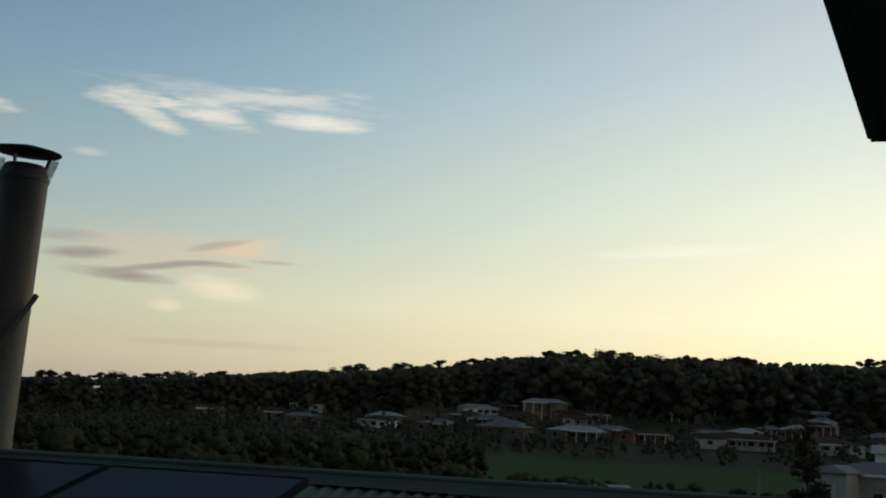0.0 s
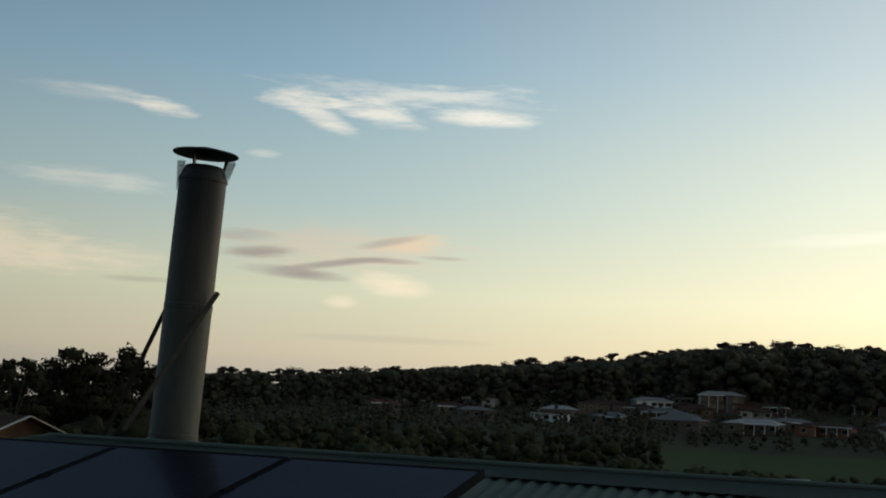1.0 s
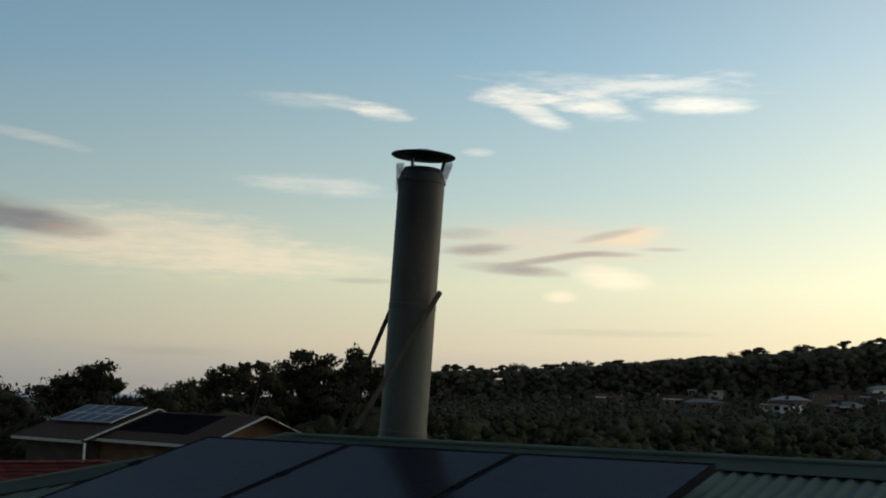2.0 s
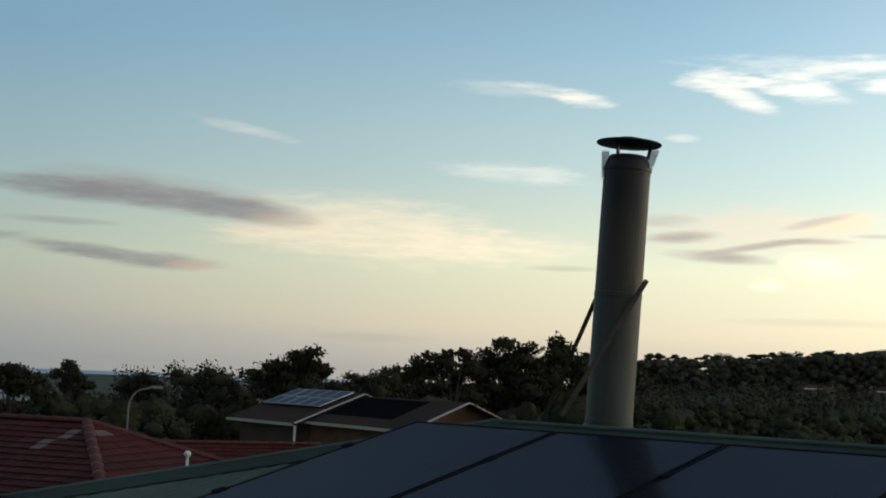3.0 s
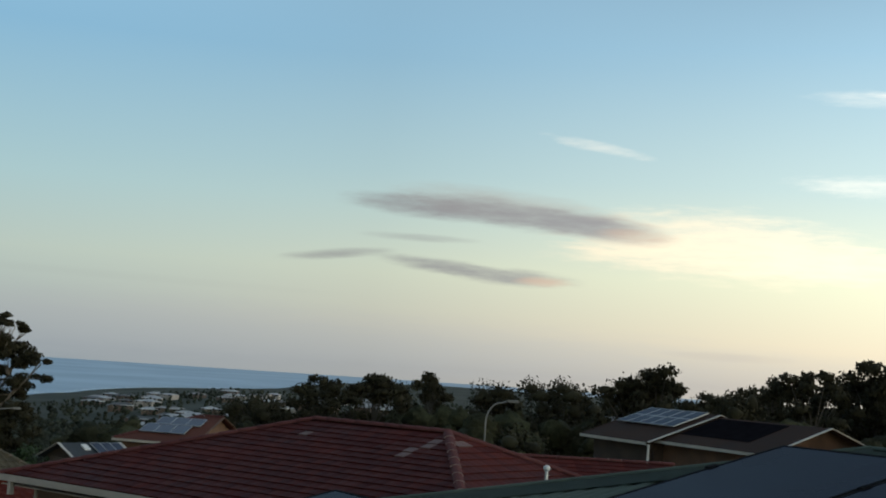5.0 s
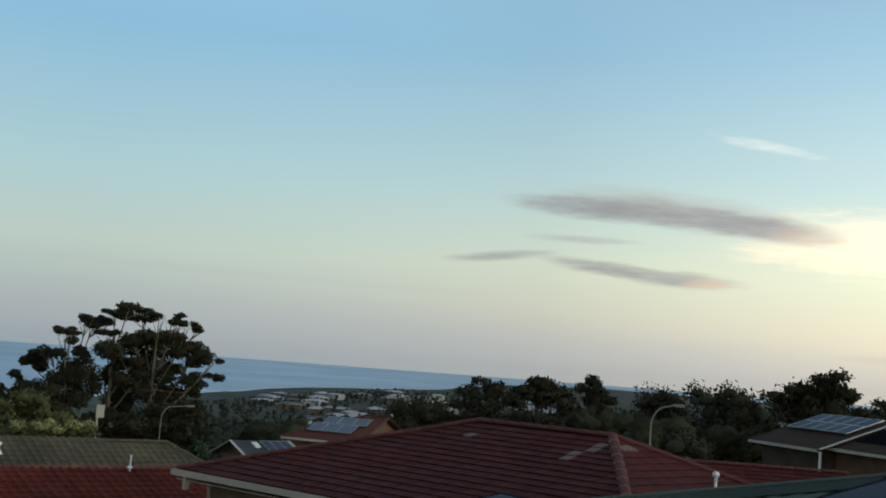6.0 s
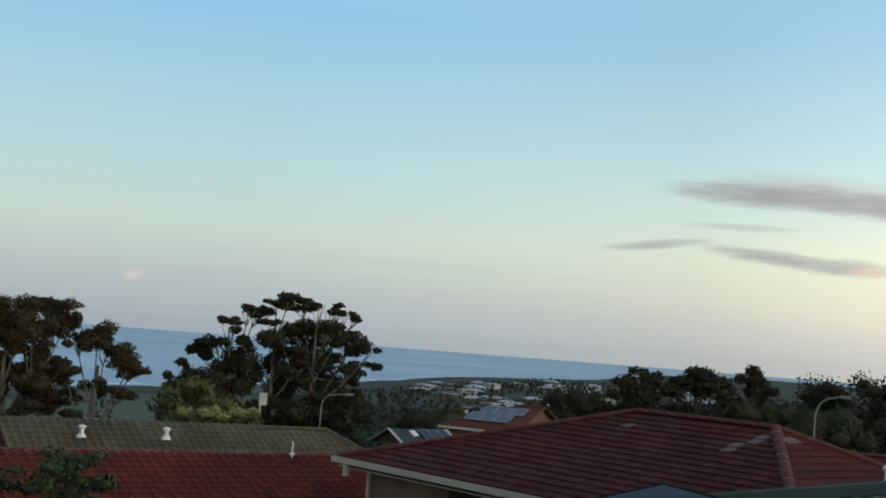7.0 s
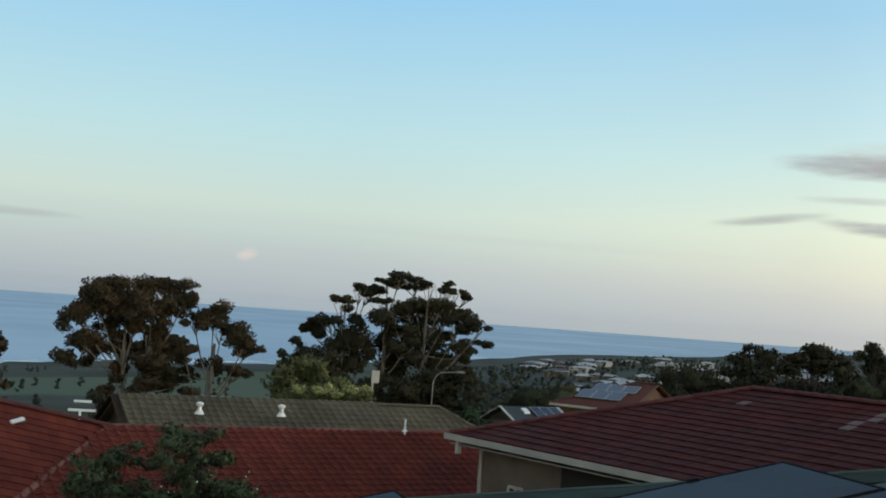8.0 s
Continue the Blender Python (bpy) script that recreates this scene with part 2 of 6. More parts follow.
M = {
    "sheet": material("green_painted_steel", (0.1, 0.132, 0.112), 0.7, vary=0.14, scale=1.3, fine=60, bump=0.05, spec=0.06),
    "panel_frame": material("black_anodised_frame", (0.012, 0.012, 0.014), 0.8, vary=0.1, spec=0.03),
    "alu": material("dull_aluminium", (0.5, 0.5, 0.5), 0.4, metal=0.9, vary=0.1),
    "cap": material("black_flue_cap", (0.025, 0.026, 0.028), 0.5, metal=0.4, vary=0.3, scale=6),
    "brace": material("dull_steel_brace", (0.085, 0.072, 0.058), 0.5, metal=0.5, vary=0.3, scale=8),
    "mesh": material("pale_wire_mesh", (0.42, 0.45, 0.46), 0.6, vary=0.2, scale=30),
    "red_tile": material("dark_red_concrete_tile", (0.064, 0.0125, 0.0105), 0.75, vary=0.22, scale=0.7, fine=30, bump=0.3, objrand=0.22, spec=0.12),
    "red_tile_far": material("dark_red_concrete_tile_field", (0.064, 0.0125, 0.0105), 0.75, vary=0.22, scale=0.7, fine=30, bump=0.3, island=0.22, spec=0.12),
    "cap_tile": material("worn_red_ridge_tile", (0.1, 0.036, 0.034), 0.8, vary=0.3, scale=2, fine=30, objrand=0.14, spec=0.1),
    "terracotta": material("terracotta_tile", (0.118, 0.025, 0.016), 0.8, vary=0.3, scale=0.6, fine=25, bump=0.3, objrand=0.14, spec=0.1),
    "terracotta_far": material("terracotta_tile_field", (0.118, 0.025, 0.016), 0.8, vary=0.3, scale=0.6, fine=25, bump=0.3, island=0.14, spec=0.1),
    "terracotta_cap": material("mortared_terracotta_cap", (0.2, 0.085, 0.065), 0.85, vary=0.3, scale=2, objrand=0.25, spec=0.1),
    "brown_tile": material("lichen_brown_tile", (0.1, 0.085, 0.056), 0.85, vary=0.3, scale=0.5, fine=20, bump=0.3, objrand=0.1, spec=0.1),
    "brown_tile_far": material("lichen_brown_tile_field", (0.1, 0.085, 0.056), 0.85, vary=0.3, scale=0.5, fine=20, bump=0.3, island=0.1, spec=0.1),
    "mortar": material("pale_mortar", (0.30, 0.22, 0.20), 0.9, vary=0.25, scale=6),
    "patch": material("pale_patched_tile", (0.16, 0.1, 0.092), 0.8, vary=0.25, scale=3),
    "gutter": material("cream_gutter", (0.42, 0.39, 0.34), 0.5, vary=0.15, scale=1.5),
    "white": material("white_paint", (0.72, 0.72, 0.70), 0.5, vary=0.1, scale=2),
    "brown_brick": material("brown_brick_wall", (0.13, 0.10, 0.08), 0.9, vary=0.25, scale=1.2, fine=14),
    # brick of the gable house's end, darkened for the shade under its eave
    "shaded_brick": material("eave_shaded_brick_wall", (0.06, 0.042, 0.032), 0.9, vary=0.25, scale=1.2, fine=12),
    "orange_brick": material("orange_brick_wall", (0.125, 0.07, 0.044), 0.9, vary=0.25, scale=1.2, fine=10),
    "cream_wall": material("cream_rendered_wall", (0.40, 0.37, 0.33), 0.9, vary=0.15, scale=1),
    "red_brick": material("red_brick_wall", (0.20, 0.09, 0.065), 0.9, vary=0.25, scale=1, fine=8),
    # painted shade of the porch recess; also the dark stems of the shrub
    "shade_and_stems": material("porch_shade_and_shrub_stems", (0.03, 0.026, 0.022), 0.9, vary=0.2),
    "window": material("dark_window_glass", (0.02, 0.025, 0.03), 0.08, vary=0.1, spec=0.5, bump=0),
    "grey_roof": material("grey_metal_roof", (0.105, 0.108, 0.112), 0.6, vary=0.15, scale=1.5, spec=0.1),
    "pale_roof": material("pale_metal_roof", (0.26, 0.255, 0.25), 0.5, vary=0.12, scale=0.5, spec=0.1),
    "coast_roof": material("sunbleached_metal_roof", (0.36, 0.37, 0.38), 0.6, vary=0.15, scale=0.2, spec=0.2),
    "slate_roof": material("slate_grey_metal_roof", (0.05, 0.056, 0.062), 0.6, vary=0.2, scale=1.5, spec=0.1),
    "pale_panel": material("pale_blue_solar_glass", (0.085, 0.1, 0.135), 0.4, vary=0.15, scale=1, spec=0.3),
    "brown_roof": material("brown_tile_roof", (0.044, 0.025, 0.018), 0.85, vary=0.25, scale=0.5, fine=8, spec=0.1),
    "far_red": material("far_red_roof", (0.1, 0.04, 0.03), 0.85, vary=0.25, scale=0.4, fine=6, spec=0.1),
    "pool_mat": material("black_pool_heating_mat", (0.01, 0.009, 0.011), 0.9, vary=0.2, scale=2, spec=0.0),
    "blue_panel": material("blue_solar_glass", (0.05, 0.062, 0.095), 0.5, vary=0.25, scale=1, spec=0.1),
    "bark_dark": material("dark_tree_bark", (0.05, 0.044, 0.036), 0.9, vary=0.3, scale=0.8, fine=6, stretch=(1, 1, 0.3)),
    "bark": material("pale_gum_bark", (0.26, 0.22, 0.18), 0.9, vary=0.4, scale=0.8, fine=6, second=(0.09, 0.075, 0.06), stretch=(1, 1, 0.3)),
    "leaf": material("gum_leaf", (0.045, 0.041, 0.022), 0.75, vary=0.3, scale=0.5, fine=3, island=0.3, bump=0, spec=0.12, second=(0.075, 0.05, 0.028)),
    "leaf_dark": material("dark_leaf", (0.039, 0.037, 0.022), 0.8, vary=0.25, scale=0.4, fine=3, island=0.15, bump=0, spec=0.1),
    # far leaves are lightened and browned: the veil of haze is in the colour
    "leaf_far": material("hazed_far_leaf", (0.08, 0.07, 0.052), 0.85, vary=0.2, scale=0.08, fine=1, island=0.12, bump=0, spec=0.1),
    "leaf_green": material("fresh_green_leaf", (0.03, 0.055, 0.018), 0.7, vary=0.3, scale=0.6, fine=4, island=0.3, bump=0),
    "leaf_olive": material("olive_leaf", (0.075, 0.08, 0.028), 0.8, vary=0.3, scale=0.6, fine=4, island=0.3, bump=0),
    "leaf_shrub": material("dull_shrub_leaf", (0.042, 0.06, 0.024), 0.8, vary=0.3, scale=0.9, fine=5, island=0.35, bump=0),
    "leaf_yellow": material("yellow_green_leaf", (0.3, 0.3, 0.12), 0.8, vary=0.3, scale=0.6, fine=4, island=0.35, bump=0),
    "surf": material("breaking_surf", (0.75, 0.78, 0.78), 0.9, vary=0.15, scale=0.02, fine=0.3),
    "lamp": material("galvanised_lamp_pole", (0.2, 0.2, 0.195), 0.5, metal=0.3, vary=0.1),
    "black_eave": material("dark_eave_paint", (0.02, 0.019, 0.017), 0.6, vary=0.2, scale=2),
}



def solar_glass():
    """Matt, anti-reflective solar glass: dark cells under a faint, blurred sheen."""
    m = bpy.data.materials.new("matt_solar_glass")
    m.use_nodes = True
    n = Nodes(m.node_tree)
    tc = n.add("ShaderNodeTexCoord")
    dust = n.add("ShaderNodeTexNoise", Scale=1.6, Detail=5.0)
    n.link(tc.outputs["Object"], dust.inputs["Vector"])
    fine = n.add("ShaderNodeTexNoise", Scale=60.0, Detail=2.0)
    n.link(tc.outputs["Object"], fine.inputs["Vector"])
    body = n.add("ShaderNodeBsdfDiffuse")
    n.link(n.mix(n.smooth(dust.outputs["Fac"], 0.3, 0.75), (0.011, 0.012, 0.018), (0.022, 0.022, 0.029)), body.inputs[0])
    sheen = n.add("ShaderNodeBsdfGlossy", Roughness=0.16)
    sheen.inputs[0].default_value = (0.95, 0.95, 1.0, 1)
    n.link(n.smooth(fine.outputs["Fac"], 0.2, 0.8, 0.13, 0.2), sheen.inputs["Roughness"])
    both = n.add("ShaderNodeMixShader")
    n.link(n.smooth(dust.outputs["Fac"], 0.25, 0.8, 0.078, 0.056), both.inputs[0])
    n.link(body.outputs[0], both.inputs[1])
    n.link(sheen.outputs[0], both.inputs[2])
    o = n.add("ShaderNodeOutputMaterial")
    n.link(both.outputs[0], o.inputs[0])
    return m


M["panel_glass"] = solar_glass()


def ground_cover():
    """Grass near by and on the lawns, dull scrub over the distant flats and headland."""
    m = bpy.data.materials.new("grass_and_scrub")
    m.use_nodes = True
    n = Nodes(m.node_tree)
    tc = n.add("ShaderNodeTexCoord")
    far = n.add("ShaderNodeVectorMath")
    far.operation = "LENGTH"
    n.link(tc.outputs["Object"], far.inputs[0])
    big = n.add("ShaderNodeTexNoise", Scale=0.012, Detail=6.0, Roughness=0.6)
    small = n.add("ShaderNodeTexNoise", Scale=0.6, Detail=3.0)
    for t in (big, small):
        n.link(tc.outputs["Object"], t.inputs["Vector"])
    sep = n.add("ShaderNodeSeparateXYZ")
    n.link(tc.outputs["Object"], sep.inputs[0])
    bearing = n.math("MULTIPLY", n.math("ARCTAN2", n.math("MULTIPLY", sep.outputs[0], -1.0), sep.outputs[1]), 180 / math.pi)
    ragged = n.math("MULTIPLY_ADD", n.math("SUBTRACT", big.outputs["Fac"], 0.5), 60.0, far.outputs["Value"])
    wild = n.mix(n.smooth(big.outputs["Fac"], 0.38, 0.6), (0.024, 0.026, 0.013), (0.045, 0.045, 0.022))
    lawn = n.mix(n.smooth(big.outputs["Fac"], 0.4, 0.6), (0.022, 0.05, 0.007), (0.036, 0.058, 0.011))
    field = n.math("MULTIPLY", n.math("MULTIPLY", n.smooth(ragged, 205.0, 225.0), n.smooth(ragged, 326.0, 312.0)), n.math("MULTIPLY", n.smooth(bearing, -16.5, -15.0), n.smooth(bearing, -1.5, -2.6)))
    col = n.mix(field, wild, lawn)
    meadow = n.add("ShaderNodeTexVoronoi", Scale=0.011)
    stretched = n.add("ShaderNodeMapping")
    stretched.inputs["Scale"].default_value = (1.0, 0.45, 1.0)
    n.link(tc.outputs["Object"], stretched.inputs[0])
    n.link(stretched.outputs[0], meadow.inputs["Vector"])
    paddock = n.add("ShaderNodeSeparateColor")
    n.link(meadow.outputs["Color"], paddock.inputs[0])
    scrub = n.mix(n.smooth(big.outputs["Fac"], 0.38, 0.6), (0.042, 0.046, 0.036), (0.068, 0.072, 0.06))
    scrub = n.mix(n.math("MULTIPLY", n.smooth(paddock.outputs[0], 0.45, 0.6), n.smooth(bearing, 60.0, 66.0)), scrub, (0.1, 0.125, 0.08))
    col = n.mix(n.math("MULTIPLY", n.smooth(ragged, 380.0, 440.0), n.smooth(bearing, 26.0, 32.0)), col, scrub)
    col = n.mix(n.math("MULTIPLY", small.outputs["Fac"], 0.2), col, (0.045, 0.05, 0.022))
    b = n.add("ShaderNodeBsdfPrincipled", Roughness=0.95)
    b.inputs["Specular IOR Level"].default_value = 0.1
    n.link(col, b.inputs["Base Color"])
    o = n.add("ShaderNodeOutputMaterial")
    n.link(b.outputs[0], o.inputs[0])
    return m


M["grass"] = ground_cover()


def canopy(name, low, high, size):
    """Dense foliage seen from afar: leaf clusters of about size metres, in relief, with shaded gaps and lit tips in the
    colour.
    """
    m = bpy.data.materials.new(name)
    m.use_nodes = True
    n = Nodes(m.node_tree)
    tc = n.add("ShaderNodeTexCoord")
    cluster = n.add("ShaderNodeTexNoise", Scale=1.0 / size, Detail=6.0, Roughness=0.68)
    patch = n.add("ShaderNodeTexNoise", Scale=0.12, Detail=3.0)
    for t in (cluster, patch):
        n.link(tc.outputs["Object"], t.inputs["Vector"])
    # low paints the shade between clusters, high their lit tips, following the relief
    col = n.mix(n.smooth(cluster.outputs["Fac"], 0.36, 0.66), low, high)
    hsv = n.add("ShaderNodeHueSaturation")
    n.link(col, hsv.inputs["Color"])
    n.link(n.smooth(patch.outputs["Fac"], 0.3, 0.7, 0.7, 1.3), hsv.inputs["Value"])
    n.link(n.smooth(patch.outputs["Fac"], 0.3, 0.7, 0.485, 0.515), hsv.inputs["Hue"])
    bp = n.add("ShaderNodeBump", Strength=1.0, Distance=size * 0.75)
    n.link(cluster.outputs["Fac"], bp.inputs["Height"])
    b = n.add("ShaderNodeBsdfPrincipled", Roughness=0.9)
    b.inputs["Specular IOR Level"].default_value = 0.05
    n.link(hsv.outputs[0], b.inputs["Base Color"])
    n.link(bp.outputs[0], b.inputs["Normal"])
    o = n.add("ShaderNodeOutputMaterial")
    n.link(b.outputs[0], o.inputs[0])
    return m


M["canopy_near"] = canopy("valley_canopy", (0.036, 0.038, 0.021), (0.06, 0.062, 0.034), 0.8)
# paler than the valley, with the hill's haze mixed into both colours
M["canopy_far"] = canopy("hazed_hill_canopy", (0.064, 0.06, 0.043), (0.1, 0.095, 0.066), 1.8)
# upper colour is greyer than the near woods: a little distance haze painted in
M["canopy_coast"] = canopy("hazed_coast_canopy", (0.028, 0.034, 0.026), (0.072, 0.08, 0.06), 1.6)


def sea_surface():
    """Open water: a deep blue body under a broad, wind-ruffled sheen of the low sky."""
    m = bpy.data.materials.new("ruffled_sea")
    m.use_nodes = True
    n = Nodes(m.node_tree)
    tc = n.add("ShaderNodeTexCoord")
    swell = n.add("ShaderNodeTexNoise", Scale=0.004, Detail=5.0)
    n.link(tc.outputs["Object"], swell.inputs["Vector"])
    body = n.add("ShaderNodeBsdfDiffuse")
    n.link(n.mix(n.smooth(swell.outputs["Fac"], 0.35, 0.7), (0.075, 0.115, 0.18), (0.095, 0.138, 0.2)), body.inputs[0])
    sheen = n.add("ShaderNodeBsdfGlossy", Roughness=0.32)
    sheen.inputs[0].default_value = (0.86, 0.92, 1.0, 1)
    both = n.add("ShaderNodeMixShader")
    n.link(n.smooth(swell.outputs["Fac"], 0.3, 0.75, 0.42, 0.52), both.inputs[0])
    n.link(body.outputs[0], both.inputs[1])
    n.link(sheen.outputs[0], both.inputs[2])
    o = n.add("ShaderNodeOutputMaterial")
    n.link(both.outputs[0], o.inputs[0])
    return m


M["sea"] = sea_surface()


def sooted_flue():
    """Galvanised pipe, streaked with soot and heat-brown from its mouth downwards."""
    m = bpy.data.materials.new("sooted_galvanised_flue")
    m.use_nodes = True
    n = Nodes(m.node_tree)
    tc = n.add("ShaderNodeTexCoord")
    sep = n.add("ShaderNodeSeparateXYZ")
    n.link(tc.outputs["Object"], sep.inputs[0])
    streak = n.add("ShaderNodeTexNoise", Scale=9.0, Detail=5.0)
    run = n.add("ShaderNodeMapping")
    run.inputs["Scale"].default_value = (1, 1, 0.14)
    n.link(tc.outputs["Object"], run.inputs[0])
    n.link(run.outputs[0], streak.inputs["Vector"])
    grain = n.add("ShaderNodeTexNoise", Scale=38.0, Detail=4.0)
    n.link(tc.outputs["Object"], grain.inputs["Vector"])
    steel = n.mix(n.smooth(streak.outputs["Fac"], 0.3, 0.7), (0.05, 0.052, 0.045), (0.078, 0.08, 0.07))
    steel = n.mix(n.math("MULTIPLY", n.smooth(grain.outputs["Fac"], 0.4, 0.7), 0.25), steel, (0.1, 0.1, 0.09))
    level = n.math("MULTIPLY_ADD", n.math("SUBTRACT", streak.outputs["Fac"], 0.5), 0.7, sep.outputs[2])
    brown = n.mix(n.smooth(level, 0.6, 1.35, 0.0, 0.8), steel, (0.045, 0.032, 0.025))
    col = n.mix(n.smooth(level, 1.25, 1.65), brown, (0.014, 0.013, 0.012))
    b = n.add("ShaderNodeBsdfPrincipled", Roughness=0.52, Metallic=0.25)
    n.link(col, b.inputs["Base Color"])
    bp = n.add("ShaderNodeBump", Strength=0.08, Distance=0.01)
    n.link(grain.outputs["Fac"], bp.inputs["Height"])
    n.link(bp.outputs[0], b.inputs["Normal"])
    o = n.add("ShaderNodeOutputMaterial")
    n.link(b.outputs[0], o.inputs[0])
    return m


M["flue"] = sooted_flue()

# ---- small builders ----
def part(name, bm, mat, parent=None, label="", smooth=False):
    """Links a bmesh as one mesh object, under parent where there is one."""
    me = bpy.data.meshes.new(name)
    bm.to_mesh(me)
    bm.free()
    me.materials.append(M[mat])
    if smooth:
        me.shade_smooth()
    ob = new(name, me)
    if parent:
        ob.parent = parent
    if label:
        ob["label"] = label
    return ob


def raw(name, verts, faces, mat, parent=None, label=""):
    """The same from plain lists."""
    me = bpy.data.meshes.new(name)
    me.from_pydata(verts, [], faces)
    me.materials.append(M[mat])
    ob = new(name, me)
    if parent:
        ob.parent = parent
    if label:
        ob["label"] = label
    return ob


def thing(name, label, category, place=(0, 0, 0), turn=0.0, group="", kind=""):
    ob = new(name)
    ob.matrix_world = pose(*place, 0, 0, turn)
    return tagged(ob, label, category, group, kind)


def box(bm, lo, hi, m=None):
    lo, hi = Vector(lo), Vector(hi)
    t = Matrix.Translation((lo + hi) / 2) @ Matrix.Diagonal((*(hi - lo), 1))
    return bmesh.ops.create_cube(bm, size=1, matrix=(m or Matrix()) @ t)["verts"]


def rod(bm, a, b, r0, r1=None, n=8):
    """A tapered round bar from a to b."""
    a, b = Vector(a), Vector(b)
    q = (b - a).to_track_quat("Z", "Y").to_matrix().to_4x4()
    m = Matrix.Translation((a + b) / 2) @ q
    bmesh.ops.create_cone(bm, cap_ends=True, segments=n, radius1=r0, radius2=r0 if r1 is None else r1, depth=(b - a).length, matrix=m)


def bar(bm, a, b, w, t, side=(0, 0, 1)):
    """A flat bar from a to b, w wide across, t thick."""
    a, b = Vector(a), Vector(b)
    d = (b - a).normalized()
    x = d.cross(Vector(side)).normalized()
    y = x.cross(d)
    m = Matrix((x, y, d)).transposed().to_4x4()
    m.translation = (a + b) / 2
    bmesh.ops.create_cube(bm, size=1, matrix=m @ Matrix.Diagonal((w, t, (b - a).length, 1)))


def slab(bm, pts, thick):
    """A flat plate: the polygon pts on top, thick metres deep below."""
    top = [bm.verts.new(p) for p in pts]
    low = [bm.verts.new(Vector(p) - Vector((0, 0, thick))) for p in pts]
    bm.faces.new(top)
    bm.faces.new(low[::-1])
    for i in range(len(pts)):
        j = (i + 1) % len(pts)
        bm.faces.new((top[i], low[i], low[j], top[j]))
    bmesh.ops.recalc_face_normals(bm, faces=bm.faces)


def spot(az, dist, z=0.0):
    """A place az degrees to the left of straight ahead."""
    return Vector((-dist * math.sin(radians(az)), dist * math.cos(radians(az)), z))


# ---- ground and sea ----
AZ = (-60, -20, -5, 10, 22, 32, 42, 50, 57, 66, 80, 120)
DIST = (0, 25, 45, 80, 140, 180, 260, 330, 430, 600, 800, 1200, 2500, 4900)
HEIGHT = (
    (0, -1, -3, -6, -9, -10, -8, -4, 1.5, 24, 38, 34, 0, -20),
    (0, -1, -3, -6, -9, -10, -8, -4, 1.5, 24, 38, 34, 0, -20),
    (0, -1, -3, -6, -9, -10, -8, -4, 1.5, 22, 34, 24, 0, -20),
    (0, -1, -3, -6, -9, -9, -7, -4, 0, 8, 13, 4, -20, -35),
    (0, -1, -3, -5, -8, -8, -7, -6, -4, -2, -8, -16, -30, -38),
    (0, -1, -2, -5, -9, -10, -10, -11, -13, -18, -23, -28, -30, -60),
    (0, -.5, -2, -6, -10, -12, -15, -17, -19, -24, -28, -30, -26, -60),
    (0, -.5, -3, -7, -12, -15, -19, -22, -25, -28, -28, -28, -55, -60),
    (0, -1, -5, -8, -14, -17, -21, -24, -28, -33, -36, -42, -58, -60),
    (0, -3, -6, -9, -15, -18, -23, -26, -31, -37, -41, -50, -58, -60),
    (0, -3, -6, -10, -16, -20, -25, -29, -35, -42, -45.5, -54, -58, -60),
    (0, -2, -5, -9, -15, -20, -26, -30, -36, -43, -46, -54, -58, -60),
)


def ground_z(x, y):
    d = math.hypot(x, y)
    az = math.degrees(math.atan2(-x, y))
    if az < -60 or az > 120:
        az = -60.0 if -150 < az < 0 else 120.0
    cols = [float(np.interp(d, DIST, row)) for row in HEIGHT]
    z = float(np.interp(az, AZ, cols))
    return z + 0.02 * min(d, 60) ** 0.5 * noise.noise((x * 0.05, y * 0.05, 0)) * 6 * min(1, d / 100)


def make_ground():
    verts, faces, rings = [(0, 0, 0)], [], []
    na = 240
    rad = [6 * 1.105 ** k for k in range(68)]
    rad = [r for r in rad if r < 4900] + [4900]
    for r in rad:
        ring = []
        for k in range(na):
            a = 360 * k / na
            p = spot(a, r)
            ring.append(len(verts))
            verts.append((p.x, p.y, ground_z(p.x, p.y)))
        rings.append(ring)
    for k in range(na):
        faces.append((0, rings[0][k], rings[0][(k + 1) % na]))
    for a, b in zip(rings, rings[1:]):
        for k in range(na):
            j = (k + 1) % na
            faces.append((a[k], b[k], b[j], a[j]))
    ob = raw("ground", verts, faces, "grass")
    ob.data.shade_smooth()
    tagged(ob, "rolling grassy ground falling away to the coast", "ground", kind="structure")


make_ground()


def make_sea():
    n, verts, faces = 160, [], []
    rad = (500, 700, 900, 1200, 1700, 2500, 3600, 4960)
    for r in rad:
        for k in range(n + 1):
            p = spot(30 + 120 * k / n, r, -45)
            verts.append(tuple(p))
    for i in range(len(rad) - 1):
        for k in range(n):
            a = i * (n + 1) + k
            faces.append((a, a + 1, a + n + 2, a + n + 1))
    ob = raw("water", verts, faces, "sea")
    tagged(ob, "blue-grey ocean reaching to the horizon", "sea", kind="structure")


make_sea()


